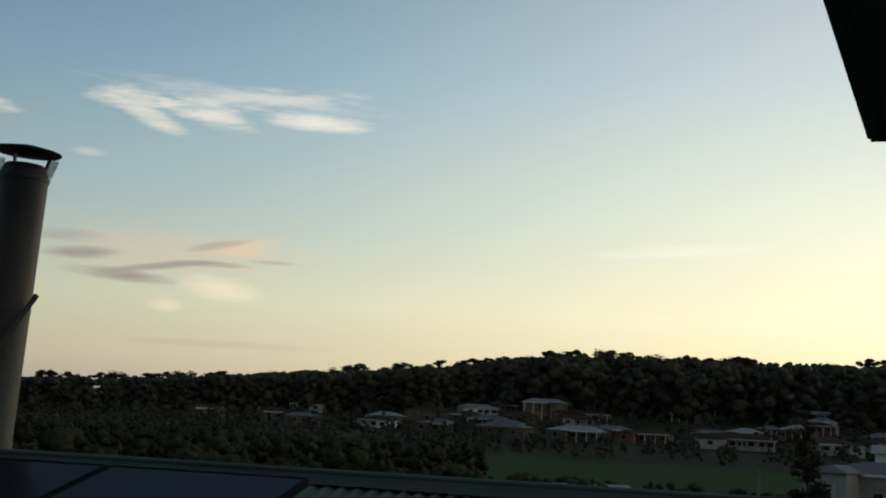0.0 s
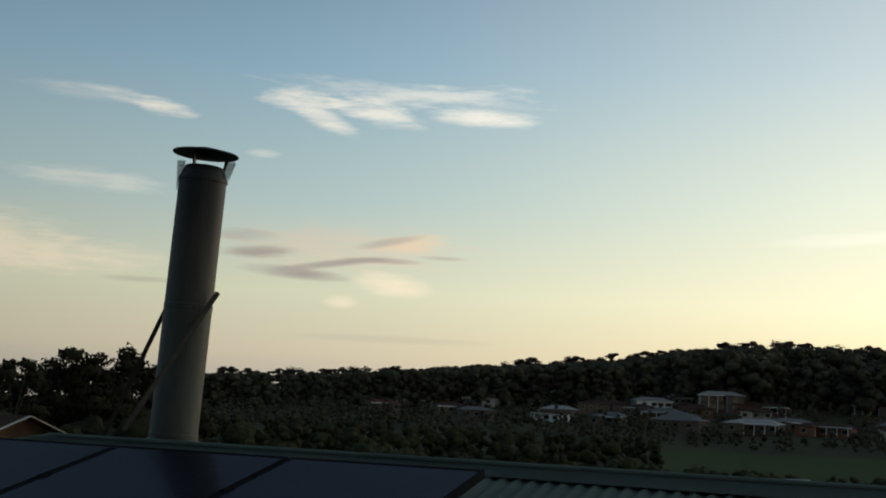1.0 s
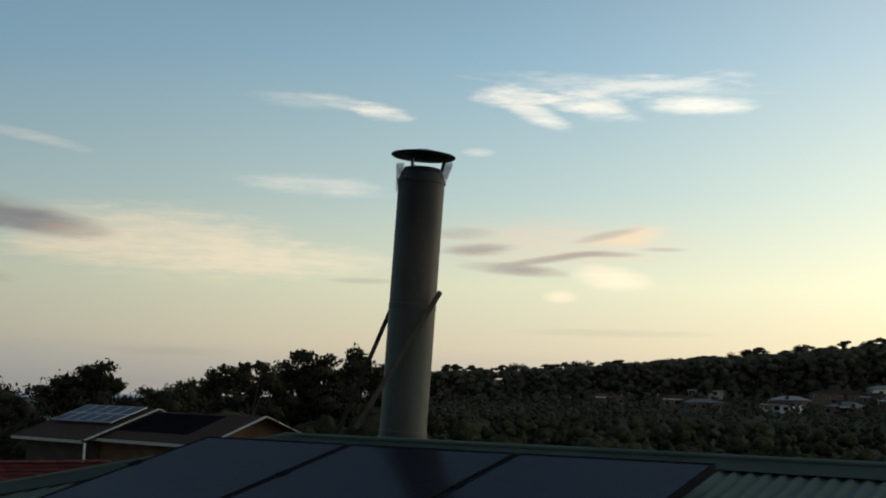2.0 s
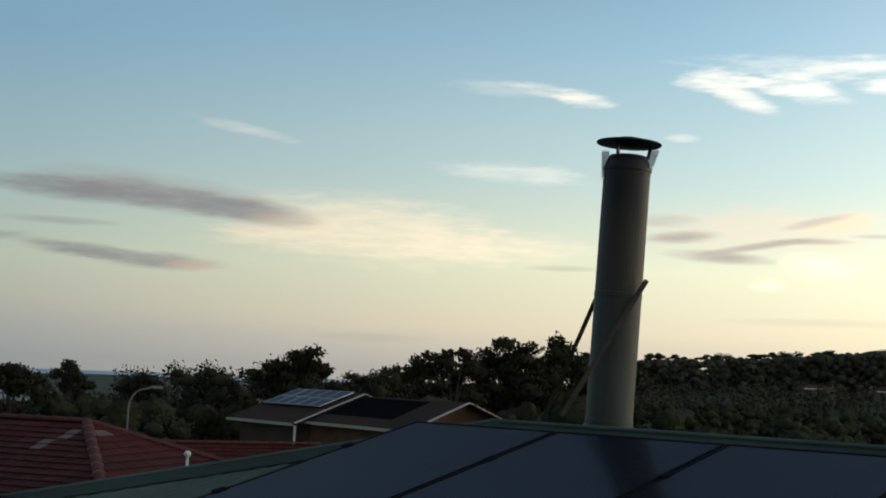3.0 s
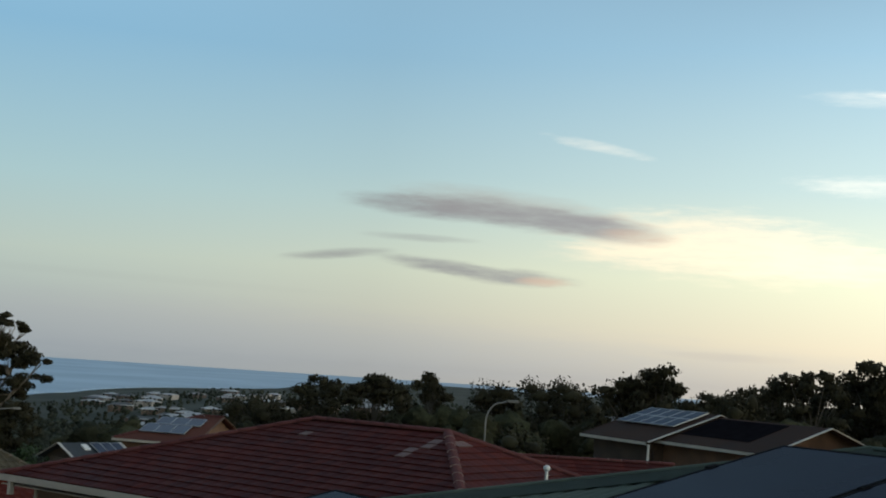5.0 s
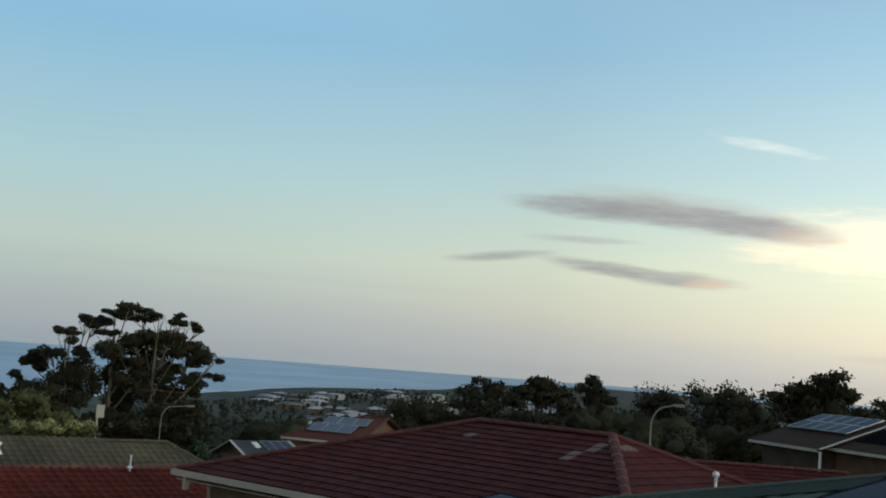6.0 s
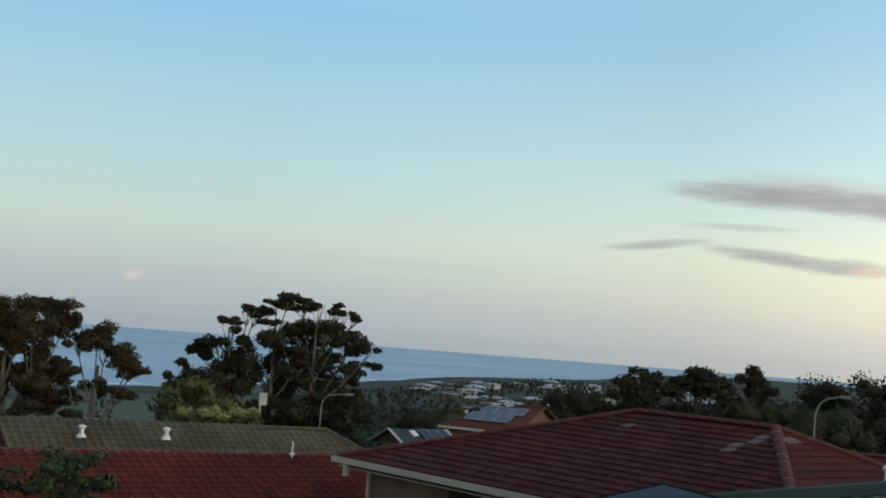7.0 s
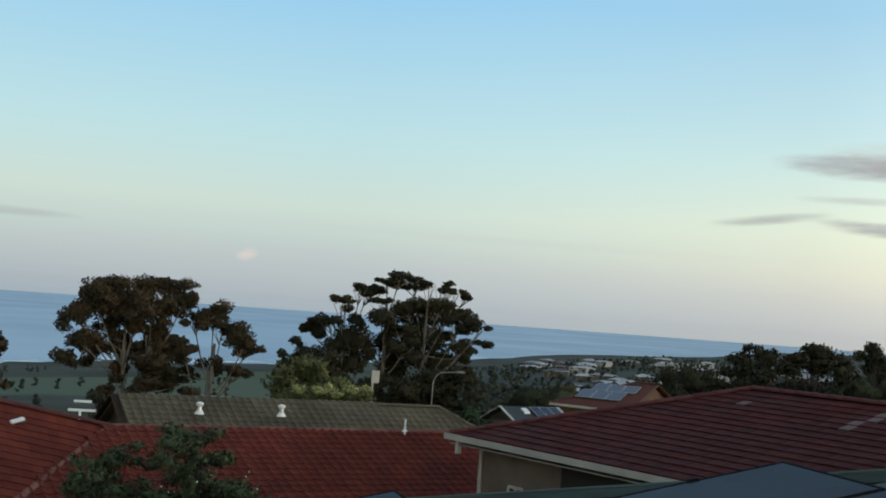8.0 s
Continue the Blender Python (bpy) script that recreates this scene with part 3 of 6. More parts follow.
def make_surf():
    """White water where the sea meets the land."""
    verts, faces = [], []
    for line, (gap, wide) in enumerate(((2, 14), (30, 9), (58, 6))):
        last = None
        for k in range(700):
            az = 50 + 60 * k / 700
            d = 500.0
            while d < 4000 and ground_z(*spot(az, d).xy) > -45.2:
                d += 8
            n0 = noise.noise((az * 0.9, line * 7.0, 1.0))
            w = wide * max(0.0, n0 + (0.75 if line == 0 else 0.1))
            if w < 0.8 or d > 3000:
                last = None
                continue
            a = len(verts)
            verts += [tuple(spot(az, d + gap + 6 * n0, -44.9)), tuple(spot(az, d + gap + 6 * n0 + w, -44.9))]
            if last is not None:
                faces.append((last, last + 1, a + 1, a))
            last = a
    ob = raw("surf", verts, faces, "surf")
    tagged(ob, "white lines of surf breaking along the beach", "surf", kind="stuff")


make_surf()

# ---- the roof in front of the camera ----
X0 = Vector((-3.43, 6.667, 4.702))                     # top left corner of the upper row of panels
U = Vector((0.9632, -0.2688, 0)).normalized()          # along the ridge
V = Vector((-0.2624, -0.938, -0.2265)).normalized()    # down the slope
UP = V.cross(U).normalized()
VH = Vector((-0.2688, -0.9632, 0))


def roof_at(u, v, off=0.0):
    return X0 + u * U + v * V + off * UP


RIDGE_V, END_U, HIP = -0.50, 0.18, 0.79                # ridge line, its left end, the hip's run per metre of slope
FOOT_V = 6.4


def corrugated(verts, faces, origin, across, along, width, limits, pitch=0.076, amp=0.0075, per=8):
    """Corrugated sheet: waves across, each running from limits(a)[0] to limits(a)[1] along."""
    up = across.cross(along)
    if up.z < 0:
        up = -up
    n = int(width / pitch * per)
    last = None
    for i in range(n + 1):
        a = width * i / n
        lo, hi = limits(a)
        if hi - lo < 0.02:
            last = None
            continue
        h = amp * math.sin(2 * math.pi * a / pitch)
        k = len(verts)
        for s in (lo, hi):
            verts.append(tuple(origin + a * across + s * along + h * up))
        if last is not None:
            faces.append((last, k, k + 1, last + 1))
        last = k


def make_own_roof():
    house = thing("house", "low house with a green corrugated steel hip roof", "house", kind="structure")
    house.name = "house"
    # front slope
    verts, faces = [], []
    left = END_U - HIP * (FOOT_V - RIDGE_V)
    right = 11.0

    def front(a):
        u = left + a
        lo = RIDGE_V if u > END_U else RIDGE_V + (END_U - u) / HIP
        return lo, FOOT_V

    corrugated(verts, faces, roof_at(left, 0, -0.1285), U, V, right - left, front)
    raw("roof_sheet", verts, faces, "sheet", house)
    # left slope, beyond the hip, and the back slope
    e = roof_at(END_U, RIDGE_V, -0.13)
    fl = roof_at(left, FOOT_V, -0.115)
    run = (FOOT_V - RIDGE_V) * 0.974
    bl = fl - 2 * run * VH
    rr = roof_at(right, RIDGE_V, -0.13)
    br = roof_at(right, FOOT_V, -0.115) - 2 * run * VH
    bm = bmesh.new()
    slab(bm, (e, bl, fl), 0.05)
    part("roof_sheet", bm, "sheet", house)
    bm = bmesh.new()
    slab(bm, (e, rr, br, bl), 0.05)
    part("roof_sheet", bm, "sheet", house)
    # ridge and hip capping: a rolled top and two wide leaves
    a, b = roof_at(END_U - 0.05, RIDGE_V, -0.118), roof_at(right, RIDGE_V, -0.118)
    bm = bmesh.new()
    leaf = 0.38
    for q in (V, None):
        s = V * leaf if q else Vector((-VH.x, -VH.y, V.z)).normalized() * leaf
        lo = 0.004 * UP
        vs = [bm.verts.new(p) for p in (a, b, b + s + lo, a + s * 0.4 + lo)]
        bm.faces.new(vs)
    bmesh.ops.solidify(bm, geom=bm.faces[:], thickness=0.004)
    rod(bm, a + Vector((0, 0, 0.008)), b + Vector((0, 0, 0.004)), 0.014, n=10)
    part("ridge_cap", bm, "sheet", house)
    foot = fl + 0.010 * UP
    top = roof_at(END_U, RIDGE_V, -0.105)
    d = (foot - top).normalized()
    side = d.cross(UP)
    if side.dot(U) < 0:
        side = -side
    bm = bmesh.new()
    vs = [bm.verts.new(p) for p in (top, foot, foot + side * 0.2 - 0.012 * UP, top + side * 0.2 - 0.012 * UP)]
    bm.faces.new(vs)
    other = Vector((-U.x, -U.y, -0.18)).normalized() * 0.25
    vs = [bm.verts.new(p) for p in (top, foot, foot + other, top + other)]
    bm.faces.new(vs)
    bmesh.ops.solidify(bm, geom=bm.faces[:], thickness=0.004)
    rod(bm, top + Vector((0, 0, 0.0)), foot + Vector((0, 0, 0.0)), 0.013, n=10)
    part("hip_cap", bm, "sheet", house)
    # walls under the eaves
    bm = bmesh.new()
    corners = [fl + 0.5 * U - 0.5 * VH, roof_at(right, FOOT_V, -0.115) - 0.5 * VH, br + 0.5 * VH, bl + 0.5 * U + 0.5 * VH]
    for p, q in zip(corners, corners[1:] + corners[:1]):
        p, q = Vector((p.x, p.y, 0)), Vector((q.x, q.y, 0))
        w = (q - p).normalized().cross(Vector((0, 0, 1))) * 0.11
        slab(bm, [Vector((*c.xy, fl.z - 0.02)) for c in (p - w, p + w, q + w, q - w)], fl.z + 1.5)
    part("wall", bm, "brown_brick", house)


make_own_roof()


def make_upper_storey():
    """The storey behind the camera, whose eave reaches over its head."""
    # never in view; made broad and high to block rear skylight from the roofs
    wall = thing("wall_upper", "unseen rendered upper storey wall behind the balcony", "wall", kind="structure")
    bm = bmesh.new()
    box(bm, (-7, -1.7, -1), (9, -1.5, 8.0))
    part("wall", bm, "cream_wall", wall)
    eave = thing("eave", "dark overhanging eave with its gutter", "eave", kind="structure")
    far, d, z = Vector((0.781, 2.366, 0)), Vector((-0.372, -0.928, 0)), 5.55
    s = Vector((0.928, -0.372, 0))
    near = far + d * 4.7
    pts = [far, far + s * 2.6, near + s * 2.6, near]
    bm = bmesh.new()
    slab(bm, [p + Vector((0, 0, z + 0.19)) + s * 0.024 + d * 0.024 for p in pts], 0.17)
    part("soffit", bm, "black_eave", eave)
    bm = bmesh.new()
    slab(bm, [p + Vector((0, 0, z + 0.2)) for p in (far, far + s * 0.025, near + s * 0.025, near)], 0.2)
    slab(bm, [p + Vector((0, 0, z + 0.2)) for p in (far, far + s * 2.6, far + s * 2.6 + d * 0.025, far + d * 0.025)], 0.2)
    bmesh.ops.bevel(bm, geom=bm.edges[:], offset=0.006, segments=2, affect="EDGES")
    part("fascia", bm, "black_eave", eave)
    bm = bmesh.new()
    slab(bm, [p + Vector((0, 0, z + 0.26)) - s * 0.05 for p in (far, far + s * 2.7, near + s * 2.7, near)], 0.05)
    part("roof_sheet", bm, "black_eave", eave)


make_upper_storey()

# ---- tiled roofs ----
TILE = {}


def tile_mesh(mat, profile, gauge=0.33, wide=0.3):
    """One roof tile: 0.30 across, 0.36 down the slope, with a nose at the foot; x across, y up the slope, z out.
    profile 0: a flat slate-like tile with a thick nose; 1: a pan with one strong roll."""
    key = (mat, profile, gauge, wide)
    if key not in TILE:
        n = 4 if profile == 0 else 8
        nose = 0.03 if profile == 0 else 0.026
        verts, faces = [], []
        for y, z in ((0.004, -0.004), (0.0, nose), (gauge + 0.03, 0.006)):
            for i in range(n + 1):
                x = wide * 0.987 * (i / n - 0.5)
                if profile == 0:
                    h = (0.0, 0.004, 0.006, 0.004, 0.0)[i]
                else:
                    h = (0.034, 0.040, 0.026, 0.004, 0.0, 0.0, 0.002, 0.010, 0.024)[i]
                verts.append((x, y, z + (h if z > 0 else 0.0)))
        for r in range(2):
            for i in range(n):
                a = r * (n + 1) + i
                faces.append((a, a + 1, a + n + 2, a + n + 1))
        me = bpy.data.meshes.new("tile")
        me.from_pydata(verts, [], faces)
        me.materials.append(M[mat])
        TILE[key] = me
    return TILE[key]


def inside(poly, x, y):
    hit = False
    for (x0, y0), (x1, y1) in zip(poly, poly[1:] + poly[:1]):
        if (y0 > y) != (y1 > y) and x < (x1 - x0) * (y - y0) / (y1 - y0) + x0:
            hit = not hit
    return hit


def tile_face(parent, corners, mat, far_mat, singles, profile=0, gauge=0.25, wide=0.24, stagger=False, pale=()):
    """Tiles over a sloped polygon (first edge is the eave). The ones nearest to the balcony are objects of their own."""
    c = [Vector(p) for p in corners]
    across = (c[1] - c[0]).normalized()
    nrm = across.cross(c[2] - c[0]).normalized()
    if nrm.z < 0:
        nrm = -nrm
    slope = nrm.cross(across)
    if slope.z < 0:
        slope = -slope
    flat = [((p - c[0]).dot(across), (p - c[0]).dot(slope)) for p in c]
    bm = bmesh.new()
    slab(bm, [p - nrm * 0.012 for p in c], 0.06)
    part("underlay", bm, far_mat, parent)
    spots = []
    hi = max(f[1] for f in flat)
    lo_x, hi_x = min(f[0] for f in flat), max(f[0] for f in flat)
    rows = int(hi / gauge) + 1
    for r in range(rows):
        y = r * gauge
        x = lo_x + (wide / 2 if stagger and r % 2 else 0.0)
        while x < hi_x:
            if inside(flat, x - 0.05, y + 0.75 * gauge) or inside(flat, x + 0.05, y + 0.75 * gauge):
                spots.append((c[0] + across * x + slope * y, r))
            x += wide
    rnd = random.Random(len(spots))
    basis = Matrix((across, slope, nrm)).transposed().to_4x4()
    worn = set()
    for q, count in pale:
        near = sorted(range(len(spots)), key=lambda i: abs((spots[i][0] - q).dot(across)) + 5 * abs((spots[i][0] - q).dot(slope)))[:count]
        worn |= {tuple(spots[i][0]) for i in near if (spots[i][0] - q).length < 0.6}
    spots.sort(key=lambda s: s[0].length - (50 if tuple(s[0]) in worn else 0))
    me = tile_mesh(mat, profile, gauge, wide)
    for p, r in spots[:singles]:
        mine = tile_mesh("patch", profile, gauge, wide) if tuple(p) in worn else me
        ob = new("tile", mine)
        m = basis @ Matrix.Rotation(rnd.uniform(-0.012, 0.012), 4, "Z") @ Matrix.Rotation(rnd.uniform(-0.008, 0.008), 4, "X")
        m.translation = p + nrm * rnd.uniform(0, 0.006)
        ob.matrix_world = m
        ob.parent = parent
    verts, faces = [], []
    src_v = [v.co.copy() for v in me.vertices]
    src_f = [tuple(f.vertices) for f in me.polygons]
    for p, r in spots[singles:]:
        m = basis @ Matrix.Rotation(rnd.uniform(-0.012, 0.012), 4, "Z")
        m.translation = p + nrm * rnd.uniform(0, 0.006)
        k = len(verts)
        verts += [tuple(m @ v) for v in src_v]
        faces += [tuple(i + k for i in f) for f in src_f]
    if faces:
        ob = raw("tile_field", verts, faces, far_mat, parent)
        tagged(ob, kind="stuff")


def cap_row(parent, a, b, mat, name="ridge_tile", width=0.1, length=0.40):
    """A row of half-round cap tiles from a to b, each a piece of its own."""
    a, b = Vector(a), Vector(b)
    d = (b - a)
    n = max(1, round(d.length / length))
    step = d / n
    key = (mat, round(width, 3), round(step.length, 2))
    if key not in TILE:
        verts, faces, seg = [], [], 6
        ln = step.length * 1.12
        for y, s in ((0.0, 1.12), (ln, 0.92)):
            for i in range(seg + 1):
                t = math.pi * i / seg
                verts.append((width * s * math.cos(t), y, 0.068 * s * math.sin(t)))
        for i in range(seg):
            faces.append((i, i + 1, i + seg + 2, i + seg + 1))
        faces.append(tuple(range(seg, -1, -1)))
        me = bpy.data.meshes.new(name)
        me.from_pydata(verts, [], faces)
        me.materials.append(M[mat])
        me.materials.append(M["mortar"])
        me.polygons[len(me.polygons) - 1].material_index = 1
        TILE[key] = me
    y = step.normalized()
    x = y.cross(Vector((0, 0, 1))).normalized()
    basis = Matrix((x, y, x.cross(y))).transposed().to_4x4()
    rnd = random.Random(n)
    for i in range(n):
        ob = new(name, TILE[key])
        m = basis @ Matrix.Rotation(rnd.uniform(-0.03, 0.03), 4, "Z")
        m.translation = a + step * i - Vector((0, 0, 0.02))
        ob.matrix_world = m
        ob.parent = parent


def gutter(parent, a, b, mat="gutter", high=0.12, deep=0.11, inward=None):
    """A quad gutter along a to b, its back towards inward."""
    a, b = Vector(a), Vector(b)
    d = (b - a).normalized()
    s = Vector(inward).normalized() if inward is not None else d.cross(Vector((0, 0, 1)))
    bm = bmesh.new()
    for lo, hi, t in ((0, 0.006, (0, high)), (deep, deep + 0.006, (0, high)), (0, deep, (0, 0.006))):
        slab(bm, [a + s * lo + Vector((0, 0, t[1] - high)), b + s * lo + Vector((0, 0, t[1] - high)), b + s * hi + Vector((0, 0, t[1] - high)), a + s * hi + Vector((0, 0, t[1] - high))], t[1] - t[0])
    part("gutter", bm, mat, parent)


def wall_box(parent, pts, z0, z1, mat, thick=0.2, name="wall"):
    """Walls round a plan of corner points."""
    for p, q in zip(pts, pts[1:] + pts[:1]):
        p, q = Vector((p[0], p[1], 0)), Vector((q[0], q[1], 0))
        d = (q - p).normalized()
        w = Vector((d.y, -d.x, 0)) * thick / 2
        bm = bmesh.new()
        slab(bm, [Vector((c.x, c.y, z1)) for c in (p - w, q - w, q + w, p + w)], z1 - z0)
        part(name, bm, mat, parent)


def fixed_window(parent, p, q, z0, z1, out, frame_mat="white"):
    """A window between p and q on a wall that faces out: frame bars, pane and sill."""
    p, q, o = Vector((*p[:2], 0)), Vector((*q[:2], 0)), Vector((*out[:2], 0)).normalized()
    mid = (p + q) / 2
    win = new("window")
    win.parent = parent
    win.matrix_world = Matrix.Translation((mid.x, mid.y, z0))
    bm = bmesh.new()
    for a, b in (((p), (p)), ((q), (q)), (mid, mid)):
        bar(bm, (a.x, a.y, z0), (a.x, a.y, z1), 0.05, 0.06, side=(o.y, -o.x, 0))
    for z in (z0, z1):
        bar(bm, (p.x, p.y, z), (q.x, q.y, z), 0.05, 0.06)
    f = part("frame", bm, frame_mat)
    f.parent = win
    f.matrix_parent_inverse = win.matrix_world.inverted()
    bm = bmesh.new()
    slab(bm, [Vector((c.x, c.y, z1)) for c in (p - o * 0.01, q - o * 0.01, q, p)], z1 - z0)
    g = part("pane", bm, "window")
    g.parent = win
    g.matrix_parent_inverse = win.matrix_world.inverted()
    return win

# ---- solar panels on the green roof ----
def make_panel():
    p = thing("solar_panel", "dark framed solar panel clamped to the green roof", "solar panel", group="solar panels on the green roof")
    w, h, t = 0.985, 1.935, 0.038
    bm = bmesh.new()
    for lo, hi in (((0, -0.014, -t), (w, 0, 0)), ((0, -h, -t), (w, 0.014 - h, 0)), ((0, 0.014 - h, -t), (0.014, -0.014, 0)), ((w - 0.014, 0.014 - h, -t), (w, -0.014, 0))):
        box(bm, lo, hi)
    part("frame", bm, "panel_frame", p)
    bm = bmesh.new()
    box(bm, (0.014, 0.014 - h, -0.03), (w - 0.014, -0.014, -0.003))
    part("glass", bm, "panel_glass", p)
    for y in (-0.56, -1.45):
        bm = bmesh.new()
        box(bm, (-0.018, y - 0.035, -t - 0.03), (-0.001, y + 0.035, 0.006))
        box(bm, (-0.012, y - 0.035, 0.001), (0.012, y + 0.035, 0.006))
        part("clamp", bm, "panel_frame", p)
    return p


def panel_pose(u, v):
    m = Matrix((U, -V, UP)).transposed().to_4x4()
    m.translation = roof_at(u, v)
    return m


def make_panels():
    first = make_panel()
    first.matrix_basis = panel_pose(0.0, 0.0)
    for row, (u0, count) in enumerate(((0.0, 3), (-1.66, 6), (-3.06, 7))):
        for k in range(count):
            if row or k:
                copy_thing(first, panel_pose(u0 + 1.0 * k, row * 1.945))
    # rails under the rows
    for row, (u0, count) in enumerate(((0.0, 3), (-1.66, 6), (-3.06, 7))):
        for y in (0.56, 1.45):
            r = thing("mounting_rail", "aluminium rail holding up the solar panels", "rail", group="panel rails")
            bm = bmesh.new()
            a, b = roof_at(u0 - 0.04, row * 1.945 + y, -0.068), roof_at(u0 + count + 0.03, row * 1.945 + y, -0.068)
            bar(bm, a, b, 0.04, 0.05, side=UP)
            part("rail", bm, "alu", r)


make_panels()


# ---- the flue ----
def make_flue():
    base, top = Vector((-2.452, 7.14, 4.45)), Vector((-2.372, 7.166, 6.215))
    f = thing("flue", "tall grey steel chimney flue with a conical cap and two braces", "chimney flue", tuple(base))
    inv = Matrix.Translation(base).inverted()
    ax = (top - base).normalized()

    def add(name, bm, mat, label="", smooth=False):
        bm.transform(inv)
        return part(name, bm, mat, f, label, smooth)

    def drum(prof, n=40):
        """A lathe about the flue's axis: (height up the axis, radius)."""
        bm = bmesh.new()
        q = ax.to_track_quat("Z", "Y").to_matrix().to_4x4()
        q.translation = base
        rings = [[bm.verts.new(q @ Vector((r * math.cos(2 * math.pi * i / n), r * math.sin(2 * math.pi * i / n), h))) for i in range(n)] for h, r in prof]
        for a, b in zip(rings, rings[1:]):
            for i in range(n):
                bm.faces.new((a[i], a[(i + 1) % n], b[(i + 1) % n], b[i]))
        bm.faces.new(rings[0][::-1])
        bm.faces.new(rings[-1])
        return bm

    L = (top - base).length
    add("pipe", drum([(0, 0.136), (0.28, 0.136), (0.282, 0.139), (0.30, 0.139), (0.302, 0.1355), (1.0, 0.1355), (1.002, 0.138), (1.03, 0.138), (1.032, 0.1355), (L - 0.19, 0.1355)]), "flue", smooth=False)
    add("pipe_top", drum([(L - 0.19, 0.1352), (L - 0.03, 0.136), (L - 0.028, 0.142), (L - 0.008, 0.142), (L - 0.006, 0.137), (L + 0.03, 0.125), (L + 0.062, 0.106), (L + 0.064, 0.098), (L + 0.0, 0.094)]), "flue", "sooty heat-browned top length of the flue")
    cap = add("cap", drum([(L + 0.118, 0.05), (L + 0.130, 0.185), (L + 0.136, 0.19), (L + 0.142, 0.186), (L + 0.172, 0.05), (L + 0.178, 0.012)]), "cap", "black conical rain cap")
    for k in range(3):
        a = radians(20 + 120 * k)
        bm = bmesh.new()
        o = Vector((math.cos(a), math.sin(a), 0))
        bar(bm, top + o * 0.112 + ax * 0.04, top + o * 0.13 + ax * 0.135, 0.02, 0.004, side=(-o.y, o.x, 0.01))
        part("cap_strut", bm, "cap", cap)
        cap_strut = cap.children[-1]
        cap_strut.data.transform(inv)
    view = Vector((-0.32, 0.947, 0))
    right = Vector((0.947, 0.32, 0))
    # two torn flaps of wire mesh that stand out beside the mouth
    for out, low, high, lean in ((-1, -0.085, 0.085, 0.012), (1, -0.02, 0.095, 0.034)):
        bm = bmesh.new()

        def at(x, h):
            return top + right * out * (0.1 + x + lean * (h - low) / (high - low)) + ax * h - view * 0.04

        for i in range(10):
            x = 0.042 * i / 9
            bar(bm, at(x, low + 0.012 * (i % 3)), at(x, high - 0.008 * (i % 2)), 0.003, 0.0015, side=view)
        rows = int((high - low) / 0.0075)
        for i in range(rows + 1):
            h = low + (high - low) * i / rows
            bar(bm, at(0.0, h), at(0.042 - 0.005 * (i % 2), h), 0.003, 0.0015, side=view)
        add("wire_mesh", bm, "mesh", "torn pale wire mesh")
    hold = base + ax * 1.08
    bm = bmesh.new()
    bar(bm, hold + right * 0.155 - view * 0.11 + Vector((0, 0, 0.02)), Vector((-2.60, 6.80, 4.77)), 0.03, 0.008, side=view)
    bar(bm, hold + right * 0.155 - view * 0.11 + Vector((0, 0, 0.02)) - view * 0.012, Vector((-2.60, 6.788, 4.77)), 0.008, 0.02, side=view)
    add("brace", bm, "brace")
    bm = bmesh.new()
    bar(bm, spot(19.35, 7.62, 5.51), spot(21.75, 8.3, 4.68), 0.026, 0.006, side=view)
    add("brace", bm, "brace")
    bm = bmesh.new()
    q = ax.to_track_quat("Z", "Y").to_matrix().to_4x4()
    q.translation = base + ax * 0.315
    # flashing collar at the roof
    for h, r, s in ((0.0, 0.2, 0.17), (0.05, 0.17, 0.142)):
        bmesh.ops.create_cone(bm, cap_ends=False, segments=32, radius1=r, radius2=s, depth=0.05, matrix=q @ Matrix.Translation((0, 0, h - 0.12)))
    add("flashing", bm, "flue")


make_flue()


def make_vent_pipe():
    p = spot(36.92, 12.0, 3.40)
    v = thing("vent_pipe", "white plastic plumbing vent with a round cowl", "vent pipe", tuple(p))
    bm = bmesh.new()
    rod(bm, (0, 0, 0), (0, 0, 0.74), 0.017, 0.014, n=16)
    part("pipe", bm, "white", v)
    bm = bmesh.new()
    bmesh.ops.create_uvsphere(bm, u_segments=16, v_segments=10, radius=0.033, matrix=Matrix.Translation((0, 0, 0.762)) @ Matrix.Diagonal((1, 1, 0.9, 1)))
    part("cowl", bm, "white", v, smooth=True)


make_vent_pipe()


